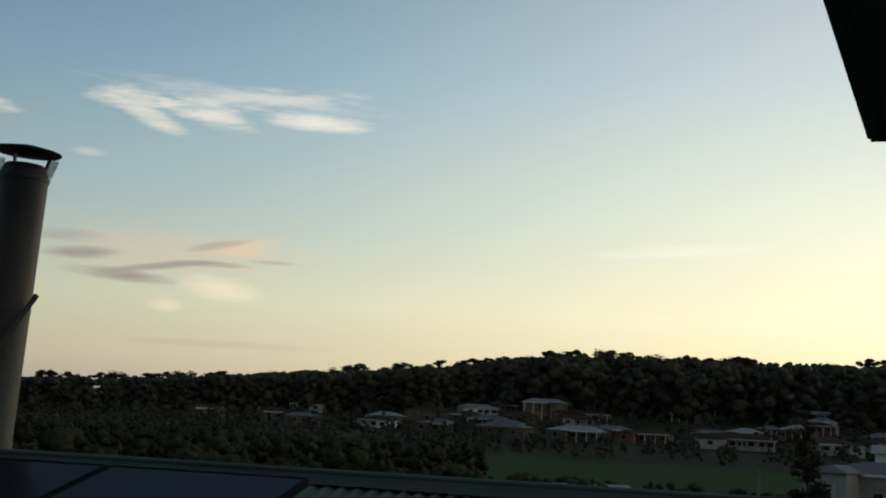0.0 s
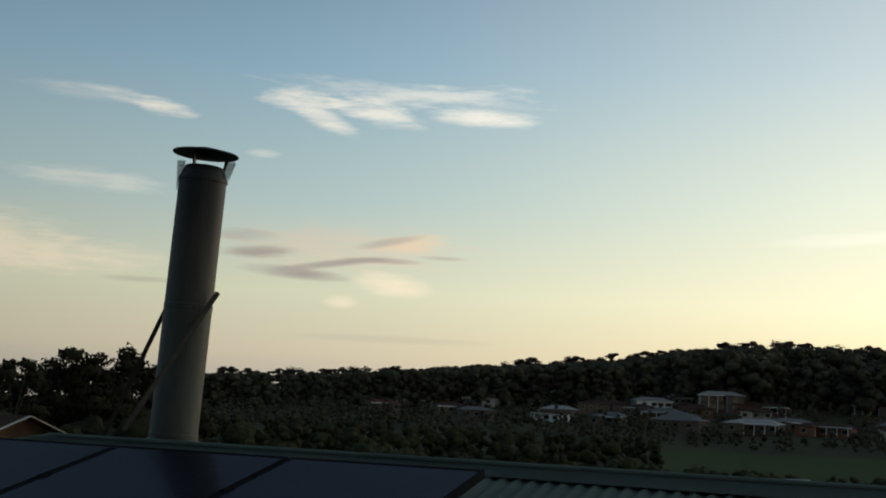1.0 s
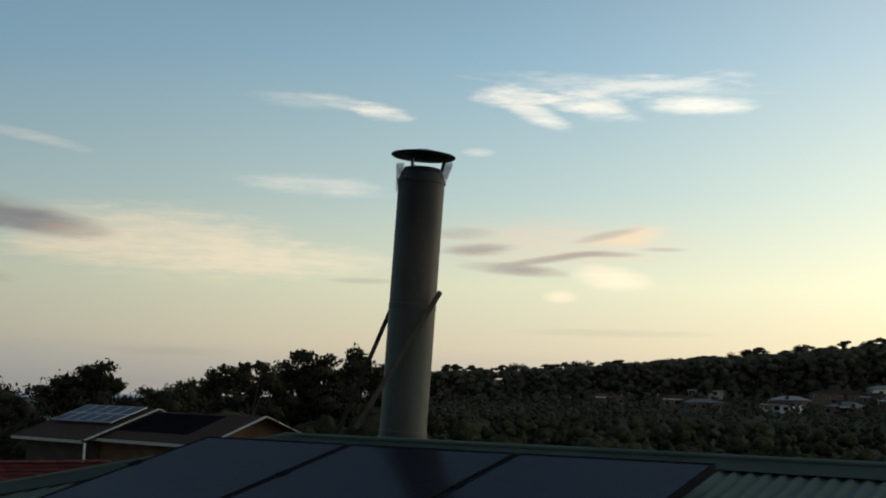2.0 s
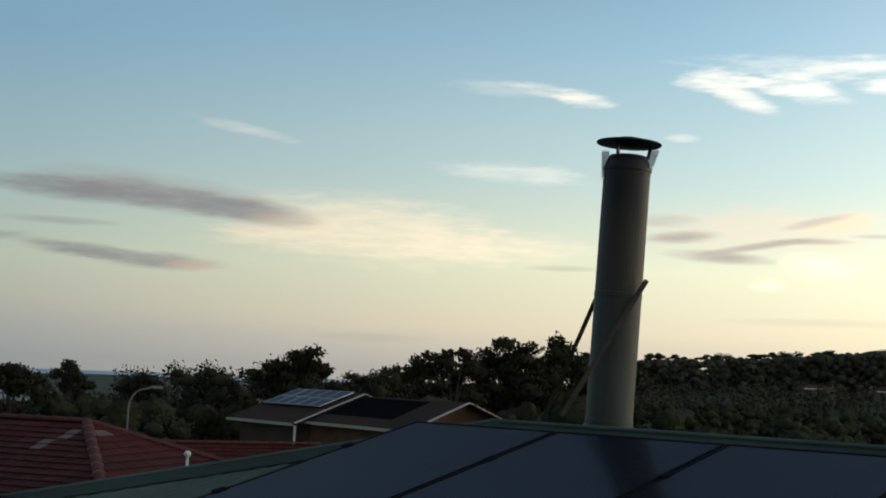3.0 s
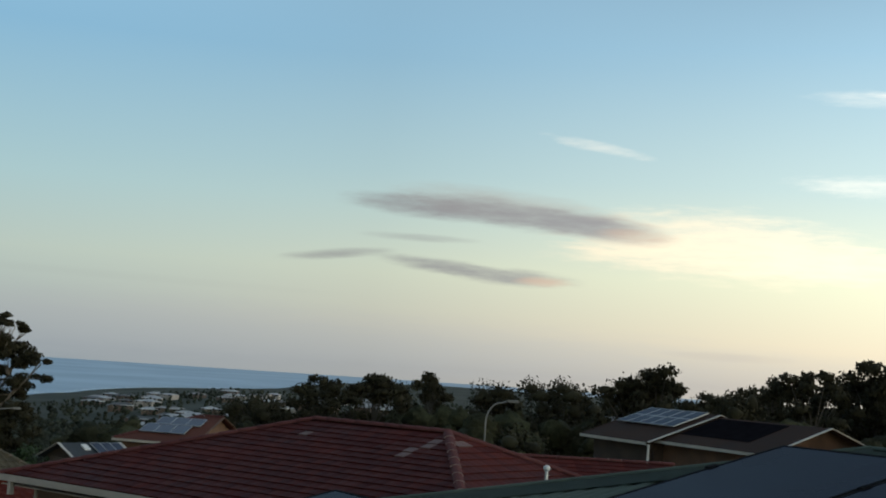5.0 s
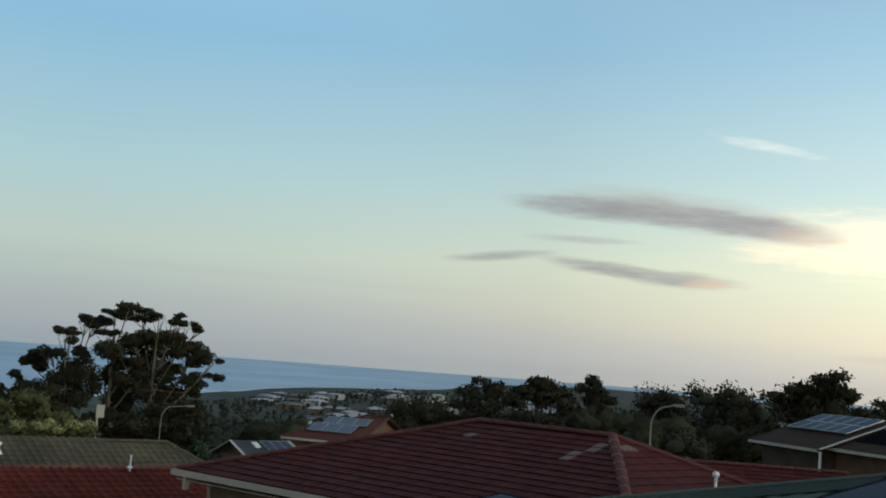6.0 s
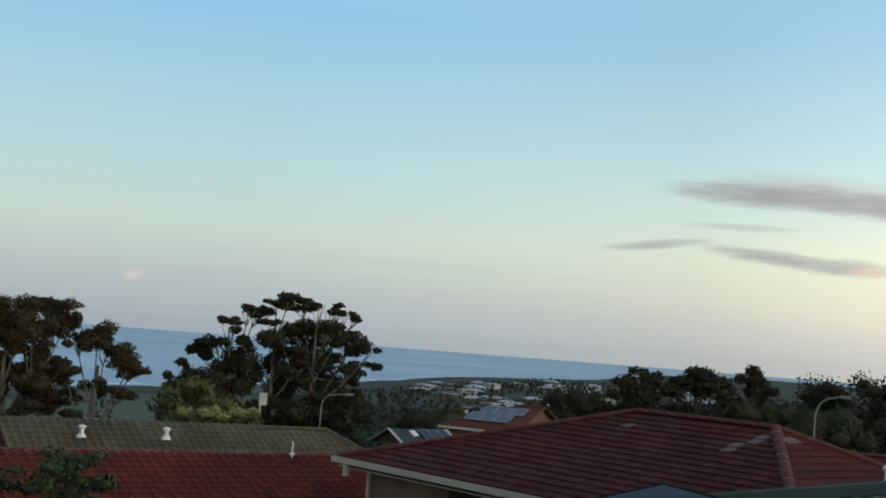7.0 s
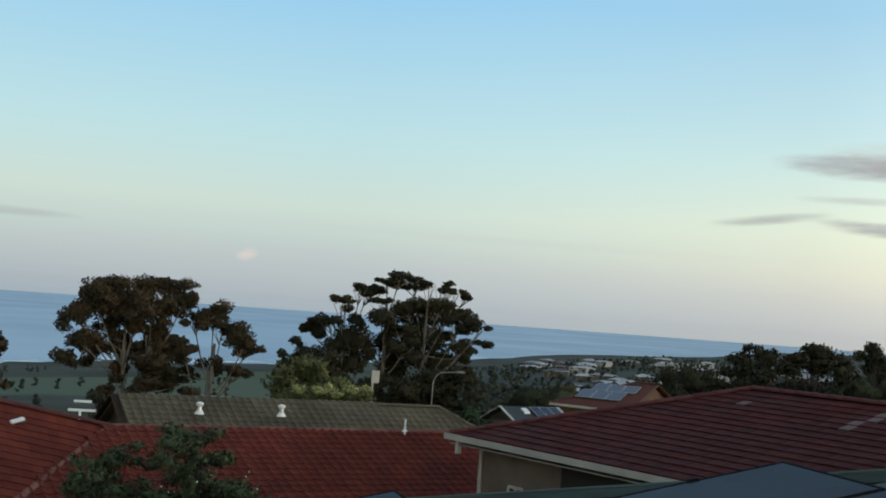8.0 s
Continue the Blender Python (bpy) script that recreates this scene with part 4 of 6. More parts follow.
# ---- dark red hip roof ----
def hip_house(name, label, a, b, fr, fl, br, bl, mats, wall_mat, singles, ground, profile=0, gut="gutter", faces=("front", "right", "left"), pale=()):
    """A hip roof over ridge a-b (right, left) with eave corners front and back, on walls set in under the eaves."""
    h = thing(name, label, "house")
    mat, far_mat, cap_mat = mats
    a, b, fr, fl, br, bl = (Vector(p) for p in (a, b, fr, fl, br, bl))
    sides = {"front": (fl, fr, a, b), "right": (fr, br, a), "left": (bl, fl, b), "back": (br, bl, b, a)}
    for k, poly in sides.items():
        if k in faces:
            tile_face(h, poly, mat, far_mat, {"front": singles, "right": 60}.get(k, 0), profile, pale=pale)
        else:
            bm = bmesh.new()
            slab(bm, poly, 0.06)
            part("underlay", bm, far_mat, h)
    lift = Vector((0, 0, 0.03))
    cap_row(h, b + lift, a + lift, cap_mat)
    for p, q in ((fr, a), (fl, b), (br, a)):
        cap_row(h, p + lift, q + lift, cap_mat, "hip_tile")
    out = (a - b).cross(Vector((0, 0, 1))).normalized()
    if out.dot(fl - b) < 0:
        out = -out
    along = (fr - fl).normalized()
    gutter(h, fl + out * 0.11 - along * 0.1, fr + out * 0.11 + along * 0.1, gut, inward=-out)
    gutter(h, bl - along * 0.11, fl - along * 0.11 + out * 0.1, gut, inward=along)
    gutter(h, fr + along * 0.11 + out * 0.1, br + along * 0.11, gut, inward=-along)
    inset = 0.6
    plan = [fl + along * inset - out * inset, fr - along * inset - out * inset, br - along * inset + out * inset, bl + along * inset + out * inset]
    wall_box(h, plan, ground, fl.z - 0.2, wall_mat)
    bm = bmesh.new()
    slab(bm, [Vector((*p.xy, fl.z - 0.19)) for p in (fl, fr, br, bl)], 0.02)
    part("soffit", bm, "cream_wall", h)
    return h, along, out, plan


RA, RB, RFR, RFL = Vector((-16.98, 19.5, 3.76)), Vector((-20.43, 19.16, 3.76)), Vector((-13.03, 15.73, 2.25)), Vector((-24.85, 14.58, 2.25))
_r, _s = Vector((0.9953, 0.0973, 0)), Vector((0.0973, -0.9953, 0))
RBR, RBL = RFR - _s * 8.3, RFL - _s * 8.3
RED_PALE = [(Vector(q), r) for q, r in (((-17.0, 18.3, 3.32), 2), ((-16.87, 18.78, 3.50), 2), ((-20.0, 18.3, 3.42), 1), ((-16.35, 19.5, 3.45), 2))]
RED = ("red_tile", "red_tile_far", "cap_tile")
red_house, r_along, r_out, r_plan = hip_house("red_roof_house", "brown brick house under a dark red tiled hip roof", RA, RB, RFR, RFL, RBR, RBL, RED, "brown_brick", 300, -1.0, pale=RED_PALE)


def red_house_details():
    # downpipe at the wall corner, window, dark sheet for the porch's shade
    c = r_plan[0]
    bm = bmesh.new()
    rod(bm, (c.x - 0.03, c.y - 0.14, -1), (c.x - 0.03, c.y - 0.14, 2.0), 0.045, n=10)
    part("downpipe", bm, "gutter", red_house)
    bm = bmesh.new()
    g = RFL + r_along * 0.35 + r_out * 0.02
    box(bm, (g.x - 0.05, g.y - 0.05, 1.86), (g.x + 0.05, g.y + 0.05, 2.13))
    part("gutter_outlet", bm, "gutter", red_house)
    p = c + r_along * 0.95 + r_out * 0.11
    fixed_window(red_house, p, p + r_along * 0.45, 0.6, 1.32, r_out, "gutter")
    # no recess is built: a thin dark sheet on the wall imitates its shade
    bm = bmesh.new()
    p, q = c + r_along * 2.6 + r_out * 0.12, c + r_along * 8.0 + r_out * 0.12
    slab(bm, [Vector((*w.xy, 2.0)) for w in (p, q, q - r_out * 0.02, p - r_out * 0.02)], 2.6)
    part("porch_opening", bm, "shade_and_stems", red_house)


red_house_details()


def red_wing():
    """Lower wing of the same dark red tiles beyond it."""
    w = thing("red_roof_wing", "low wing roofed in the same dark red tiles", "house")
    a, b = spot(31.2, 39, 2.66), spot(38.5, 38, 2.66)
    d = (a - b).normalized()
    s = Vector((d.y, -d.x, 0)).normalized()
    if s.dot(-b) < 0:
        s = -s
    dz = Vector((0, 0, -1.4))
    fl, fr, bl, br = b + s * 3.6 + dz, a + s * 3.6 + dz, b - s * 3.6 + dz, a - s * 3.6 + dz
    tile_face(w, (fl, fr, a, b), "red_tile", "red_tile_far", 0)
    bm = bmesh.new()
    slab(bm, (bl, br, a, b), 0.06)
    part("underlay", bm, "red_tile_far", w)
    cap_row(w, b + Vector((0, 0, 0.03)), a + Vector((0, 0, 0.03)), "cap_tile")
    wall_box(w, [fl - s * 0.6, fr - s * 0.6, br + s * 0.6, bl + s * 0.6], -1.5, fl.z, "brown_brick")


red_wing()


# ---- terracotta roof, its dark neighbour slope and the brown roof behind ----
def terracotta_house():
    h = thing("terracotta_roof_house", "house with a weathered terracotta tiled roof", "house")
    m0, m1 = Vector((-30.0, 8.56, 1.7)), Vector((-29.9, 18.0, 1.7))
    k0, k1 = Vector((-25.1, 4.4, -0.1)), Vector((-25.3, 18.0, -0.1))
    tile_face(h, (k0, k1, m1, m0), "terracotta", "terracotta_far", 300, profile=1)
    q0 = m0 + (k0 - m0) * 0 + Vector((0.2, -5.4, 1.12))
    q1 = k0 + (q0 - m0)
    tile_face(h, (q1, k0, m0, q0), "terracotta", "terracotta_far", 0)
    lift = Vector((0, 0, 0.03))
    cap_row(h, m1 + lift, m0 + lift, "terracotta_cap")
    cap_row(h, k0 + lift, m0 + lift, "terracotta_cap", "hip_tile")
    cap_row(h, m0 + lift, q0 + lift, "cap_tile")
    bm = bmesh.new()
    back = Vector((-4.9, 0, -1.8))
    slab(bm, (m1, m1 + back, m0 + back, m0), 0.06)
    slab(bm, (m0, m0 + back, q0 + back, q0), 0.06)
    part("underlay", bm, "terracotta_far", h)
    wall_box(h, [(-25.8, -0.5), (-25.9, 17.4), (-34.3, 17.4), (-34.2, 2.5)], -4.5, -0.2, "red_brick")
    gutter(h, k0 + Vector((0.1, 0, 0)), k1 + Vector((0.1, 0, 0)), "gutter", inward=(-1, 0, 0))


terracotta_house()


def roof_pipe(place, high):
    p = thing("roof_pipe", "short white vent pipe on a tiled ridge", "vent pipe", place)
    bm = bmesh.new()
    rod(bm, (0, 0, -0.1), (0, 0, high), 0.022, n=12)
    rod(bm, (0, 0, high), (0, 0, high + 0.03), 0.03, n=12)
    part("pipe", bm, "white", p)
    bm = bmesh.new()
    rod(bm, (0, 0, -0.02), (0, 0, 0.03), 0.08, 0.03, n=12)
    part("flashing", bm, "white", p)


def roof_bracket():
    b = thing("roof_bracket", "white painted bracket lying on a dark red roof slope", "bracket")
    lift = Vector((0.48, 0.195, 0.855)) * 0.07
    bm = bmesh.new()
    bar(bm, Vector((-29.18, 6.12, 1.79)) + lift, Vector((-29.40, 6.43, 1.85)) + lift, 0.09, 0.05, side=lift)
    part("bar", bm, "white", b)


roof_bracket()


def clothes_frame():
    f = thing("garden_frame", "white painted garden frame behind the red roofs", "frame", tuple(spot(75.2, 52, -4.0)), 75)
    for z, w in ((4.42, 0.35), (4.08, 0.55)):
        bm = bmesh.new()
        bar(bm, (-w, 0, z), (w * 0.9, 0, z), 0.07, 0.09)
        part("beam", bm, "white", f)
    bm = bmesh.new()
    rod(bm, (0.1, 0, -3), (-0.1, 0, 4.1), 0.05)
    part("post", bm, "white", f)


clothes_frame()

roof_pipe(tuple(spot(61.55, 33.6, 1.78)), 0.26)


def brown_house():
    h = thing("brown_roof_house", "house with a lichen-browned tiled roof", "house")
    m0, m1 = Vector((-39.6, 11.4, 1.6)), Vector((-38.6, 22.2, 1.6))
    k0, k1 = Vector((-35.0, 11.0, -0.3)), Vector((-34.2, 24.6, -0.3))
    tile_face(h, (k0, k1, m1, m0), "brown_tile", "brown_tile_far", 0, profile=1, gauge=0.3, wide=0.26)
    b0, b1 = Vector((-44.2, 11.8, -0.3)), Vector((-43.0, 24.8, -0.3))
    bm = bmesh.new()
    slab(bm, (b1, b0, m0, m1), 0.06)
    slab(bm, (k1, b1, m1), 0.06)
    part("underlay", bm, "brown_tile_far", h)
    lift = Vector((0, 0, 0.03))
    cap_row(h, m0 + lift, m1 + lift, "brown_tile")
    cap_row(h, k1 + lift, m1 + lift, "brown_tile", "hip_tile")
    bm = bmesh.new()
    for e in (k0, b0):
        bar(bm, e + Vector((0, -0.08, 0.02)), m0 + Vector((0, -0.08, 0.02)), 0.03, 0.18, side=(0, 1, 0))
    part("barge_board", bm, "brown_roof", h)
    bm = bmesh.new()
    slab(bm, [p + Vector((0, 0.3, -0.05)) for p in (k0, b0, m0)], 0.05)
    part("gable", bm, "brown_brick", h)
    wall_box(h, [(-35.6, 11.5), (-34.9, 24), (-42.6, 24.2), (-43.6, 12.2)], -6, -0.3, "brown_brick")


brown_house()


def whirly_vent(place):
    v = thing("roof_ventilator", "white spinning roof ventilator at rest", "roof vent", tuple(place), group="roof ventilators")
    bm = bmesh.new()
    rod(bm, (0, 0, -0.1), (0, 0, 0.015), 0.15, 0.09, n=16)
    part("base", bm, "white", v)
    bm = bmesh.new()
    rod(bm, (0, 0, 0.015), (0, 0, 0.14), 0.075, 0.065, n=16)
    part("neck", bm, "alu", v)
    bm = bmesh.new()
    bmesh.ops.create_uvsphere(bm, u_segments=20, v_segments=8, radius=0.125, matrix=Matrix.Translation((0, 0, 0.2)) @ Matrix.Diagonal((1, 1, 0.6, 1)))
    for f in [f for f in bm.faces if abs(f.normal.z) < 0.75][::2]:
        for q in f.verts:
            q.co.x *= 0.97
            q.co.y *= 0.97
    part("turbine", bm, "white", v)
    return v


whirly_vent(spot(70.4, 40.2, 1.36))
whirly_vent(spot(66.9, 41.0, 1.36))

# ---- houses further off ----
def gable_house(name, label, a, b, run, drop, roof_mat, wall_mat, ground, gut="gutter", far_barge=""):
    """A gable roof over ridge a-b, walls under it, barge boards and gutters. far_barge: the paint at b's end where it differs."""
    h = thing(name, label, "house")
    a, b = Vector(a), Vector(b)
    d = (a - b).normalized()
    s = Vector((d.y, -d.x, 0)).normalized()
    if s.dot(-b) < 0:
        s = -s
    dz = Vector((0, 0, -drop))
    bm = bmesh.new()
    for k in (1, -1):
        slab(bm, (b + s * run * k + dz, a + s * run * k + dz, a, b), 0.07)
    part("roof", bm, roof_mat, h)
    for e, o in ((a, d), (b, -d)):
        for k in (1, -1):
            bm = bmesh.new()
            bar(bm, e + o * 0.03 + Vector((0, 0, 0.0)), e + o * 0.03 + s * run * k + dz, 0.03, 0.15, side=d)
            part("barge_board", bm, (far_barge or gut) if e is b else gut, h)
        bm = bmesh.new()
        slab(bm, [e - o * 0.35 + Vector((0, 0, -0.08)), e - o * 0.35 + s * (run - 0.3) + dz, e - o * 0.35 - s * (run - 0.3) + dz], 0.05)
        vs = [e - o * 0.35, e - o * 0.35 + s * run + dz, e - o * 0.35 - s * run + dz]
        f = [bm.verts.new(p) for p in vs]
        bm.faces.new(f)
        part("gable", bm, wall_mat, h)
    gutter(h, b + s * (run + 0.1) + dz, a + s * (run + 0.1) + dz, gut, inward=-s)
    plan = [b + s * (run - 0.5) + d * 0.4, a + s * (run - 0.5) - d * 0.4, a - s * (run - 0.5) - d * 0.4, b - s * (run - 0.5) + d * 0.4]
    wall_box(h, plan, ground, a.z - drop, wall_mat)
    return h, d, s, plan


def roof_panels(label, a, d, down, cols, rows, w, l, mat="blue_panel", group="solar panels on a far roof"):
    """A grid of small framed panels on a slope."""
    n = d.cross(down).normalized()
    if n.z < 0:
        a, d, n = a + d * cols * w, -d, -n
    m = Matrix((d, down, n)).transposed().to_4x4()
    for i in range(cols):
        for j in range(rows):
            p = thing("solar_panel", label, "solar panel", group=group)
            q = m.copy()
            q.translation = a + d * i * w + down * j * l + n * 0.12
            p.matrix_world = q
            bm = bmesh.new()
            box(bm, (0.02, 0.02, -0.03), (w - 0.05, l - 0.05, 0.0))
            part("glass", bm, mat, p)
            bm = bmesh.new()
            for lo, hi in (((0, 0, -0.04), (w - 0.03, 0.02, 0.006)), ((0, l - 0.05, -0.04), (w - 0.03, l - 0.03, 0.006)), ((0, 0.02, -0.04), (0.02, l - 0.05, 0.006)), ((w - 0.05, 0.02, -0.04), (w - 0.03, l - 0.05, 0.006))):
                box(bm, lo, hi)
            part("frame", bm, "alu", p)


def brick_gable_house():
    a, b = Vector((-20.9, 45.4, 3.78)), Vector((-27.6, 48.3, 3.78))
    h, d, s, plan = gable_house("gable_house", "orange brick house with a brown roof and white barges", a, b, 2.9, 1.04, "brown_roof", "orange_brick", -3.5, "gutter")
    down = (s * 2.9 + Vector((0, 0, -1.04))).normalized()
    mat_thing = thing("pool_heater", "black rubber pool heating mat on a brown roof", "pool heater")
    bm = bmesh.new()
    c = b + d * 0.95 + down * 0.2 + Vector((0, 0, 0.02))
    slab(bm, (c, c + d * 4.3, c + d * 4.3 + down * 2.0, c + down * 2.0), 0.012)
    part("mat", bm, "pool_mat", mat_thing)
    e2 = b + d * 0.75 + Vector((0, 0, 0.09))
    b2 = e2 - d * 5.0
    # this end's wall has its shade painted in by a darker brick
    h2, d2, s2, plan2 = gable_house("gable_house", "brown-roofed end of the orange brick house", e2, b2, 3.5, 1.22, "brown_roof", "shaded_brick", -3.5, "gutter", "brown_roof")
    down2 = (s * 3.5 + Vector((0, 0, -1.22))).normalized()
    roof_panels("blue solar panel on a brown roof", b2 + d * 0.3 + down2 * 0.16, d, down2, 5, 2, 0.84, 0.95, "blue_panel")
    bm = bmesh.new()
    c = e2 + s * 3.45 + Vector((0, 0, -1.32))
    rod(bm, c, c - Vector((0, 0, 3)), 0.05)
    part("downpipe", bm, "white", h2)


brick_gable_house()


def solar_red_house():
    """A roof with a gable at one end and a hip at the other."""
    h = thing("gable_house", "red tiled house with a patch of solar panels", "house")
    a, e = Vector((-54.18, 44.47, 1.72)), Vector((-58.11, 42.29, 1.72))
    d = (a - e).normalized()
    s = Vector((d.y, -d.x, 0)).normalized()
    if s.dot(-e) < 0:
        s = -s
    dz = Vector((0, 0, -1.26))
    b = a - d * 1.3
    fl, fr, bl, br = e + s * 3.5 + dz, a + s * 3.5 + dz, e - s * 3.5 + dz, a - s * 3.5 + dz
    for poly in ((fl, fr, a, b), (bl, fl, b), (br, bl, b, a)):
        bm = bmesh.new()
        slab(bm, poly, 0.07)
        part("roof", bm, "far_red", h)
    cap_row(h, b + Vector((0, 0, 0.03)), a + Vector((0, 0, 0.03)), "cap_tile")
    cap_row(h, fl + Vector((0, 0, 0.03)), b + Vector((0, 0, 0.03)), "cap_tile", "hip_tile")
    bm = bmesh.new()
    f = [bm.verts.new(q - d * 0.3) for q in (a, fr, br)]
    bm.faces.new(f)
    part("gable", bm, "orange_brick", h)
    for k in (fr, br):
        bm = bmesh.new()
        bar(bm, a + d * 0.03, k + d * 0.03, 0.03, 0.14, side=d)
        part("barge_board", bm, "orange_brick", h)
    gutter(h, fl + s * 0.1, fr + s * 0.1, "gutter", inward=-s)
    wall_box(h, [fl - s * 0.5 + d * 0.4, fr - s * 0.5 - d * 0.4, br + s * 0.5 - d * 0.4, bl + s * 0.5 + d * 0.4], -9, a.z - 1.26, "orange_brick")
    down = (s * 3.5 + dz).normalized()
    roof_panels("pale blue solar panel on a red roof", a - d * 3.5 + down * 1.75, d, down, 3, 1, 0.84, 1.1, "pale_panel")
    roof_panels("pale blue solar panel on a red roof", a - d * 3.1 + down * 0.75, d, down, 3, 1, 0.84, 0.98, "pale_panel")


solar_red_house()


def grey_house():
    a, b = spot(54.9, 64, 0.56), spot(57.35, 62, 0.56)
    h, d, s, plan = gable_house("gable_house", "small grey metal-roofed house with a skylight", a, b, 1.5, 0.7, "slate_roof", "brown_brick", -8, "gutter")
    down = (s * 1.5 + Vector((0, 0, -0.7))).normalized()
    roof_panels("dark solar panel on a grey roof", a - d * 1.9 + down * 0.25, d, down, 3, 1, 0.55, 0.95)
    p = thing("skylight", "white framed roof skylight", "skylight")
    bm = bmesh.new()
    c = a - d * 2.35 + down * 0.3
    slab(bm, [q + Vector((0, 0, 0.08)) for q in (c, c + d * 0.3, c + d * 0.3 + down * 0.4, c + down * 0.4)], 0.08)
    part("frame", bm, "white", p)


grey_house()


def hip_shell(x0, x1, y0, y1, h, rise, in_x):
    bm = bmesh.new()
    p = [(x0, y0, h), (x1, y0, h), (x1, y1, h), (x0, y1, h), (x0 + in_x, (y0 + y1) / 2, h + rise), (x1 - in_x, (y0 + y1) / 2, h + rise)]
    vs = [bm.verts.new(q) for q in p]
    for f in ((0, 1, 5, 4), (2, 3, 4, 5), (1, 2, 5), (3, 0, 4), (3, 2, 1, 0)):
        bm.faces.new([vs[i] for i in f])
    return bm


def far_house(place, turn, w, d, h, roof, wall, hip=True, storeys=1, porch=None, deep=3.0):
    """A house far off: body and wing, hipped roofs, fascia, windows, a porch on posts; its front is -y."""
    rnd = random.Random(int(abs(place[0] * 7 + place[1] * 13)))
    o = thing("far_house", "house among the trees with a %s roof" % roof.replace("_", " ").replace(" roof", "").replace("far ", ""), "house", tuple(place), turn, group="houses on the far slopes")
    bm = bmesh.new()
    box(bm, (-w / 2, -d / 2, -deep), (w / 2, d / 2, h))
    part("wall", bm, wall, o)
    e, rise = 0.55, d * rnd.uniform(0.15, 0.2)
    part("roof", hip_shell(-w / 2 - e, w / 2 + e, -d / 2 - e, d / 2 + e, h, rise, d / 2 if hip else 0.0), roof, o)
    bm = bmesh.new()
    box(bm, (-w / 2 - e - 0.05, -d / 2 - e - 0.06, h - 0.26), (w / 2 + e + 0.05, -d / 2 - e, h + 0.02))
    part("fascia", bm, rnd.choice(("white", "white", "brown_brick")), o)
    side = rnd.choice((-1, 1))
    ww, wd = w * 0.38, d * 0.45
    cx = side * (w / 2 - ww / 2)
    bm = bmesh.new()
    box(bm, (cx - ww / 2, -d / 2 - wd, -deep), (cx + ww / 2, -d / 2, h - 0.05))
    part("wing_wall", bm, wall, o)
    bm = hip_shell(-wd - d / 2 - e, 0.0, -ww / 2 - e, ww / 2 + e, h, ww * 0.17, ww / 2)
    bm.transform(Matrix.Translation((cx, 0, 0.01)) @ Matrix.Rotation(radians(90), 4, "Z"))
    part("wing_roof", bm, roof, o)
    per = h / storeys
    for s in range(storeys):
        z = s * per
        n = max(2, int(w * 0.6 / 2.6))
        for i in range(n):
            x = -side * w / 2 + side * w * 0.6 * (i + 0.5) / n
            wide = rnd.choice((0.6, 0.9, 1.1))
            bm = bmesh.new()
            box(bm, (x - wide, -d / 2 - 0.05, z + 0.9), (x + wide, -d / 2 + 0.05, z + 2.1))
            win = part("window", bm, "gutter", o)
            bm = bmesh.new()
            box(bm, (x - wide + 0.08, -d / 2 - 0.07, z + 0.97), (x + wide - 0.08, -d / 2 - 0.051, z + 2.03))
            part("pane", bm, "window", win)
        bm = bmesh.new()
        box(bm, (cx - 0.8, -d / 2 - wd - 0.05, z + 0.8), (cx + 0.8, -d / 2 - wd + 0.05, z + 2.1))
        win = part("window", bm, "gutter", o)
        bm = bmesh.new()
        box(bm, (cx - 0.72, -d / 2 - wd - 0.07, z + 0.88), (cx + 0.72, -d / 2 - wd - 0.051, z + 2.02))
        part("pane", bm, "window", win)
    if porch if porch is not None else rnd.random() < 0.5:
        x0, x1 = (-w / 2, cx - ww / 2) if side > 0 else (cx + ww / 2, w / 2)
        bm = bmesh.new()
        box(bm, (x0, -d / 2 - 2.4, h - 0.35), (x1, -d / 2 - e, h - 0.2))
        part("porch_roof", bm, roof, o)
        for k in range(4):
            x = x0 + 0.1 + (x1 - x0 - 0.2) * k / 3
            bm = bmesh.new()
            box(bm, (x - 0.1, -d / 2 - 2.3, -deep), (x + 0.1, -d / 2 - 2.1, h - 0.35))
            part("post", bm, "white", o)
    return o


def on_slope(az, el, start=200):
    """Where the line of sight at that azimuth and elevation meets the ground."""
    d = start
    while d < 900:
        p = spot(az, d)
        p.z = ground_z(p.x, p.y)
        if p.z >= 5 + d * math.tan(radians(el)):
            break
        d += 3
    return p


CLEAR = []                            # azimuth, half angle and distance of houses that stand free of trees


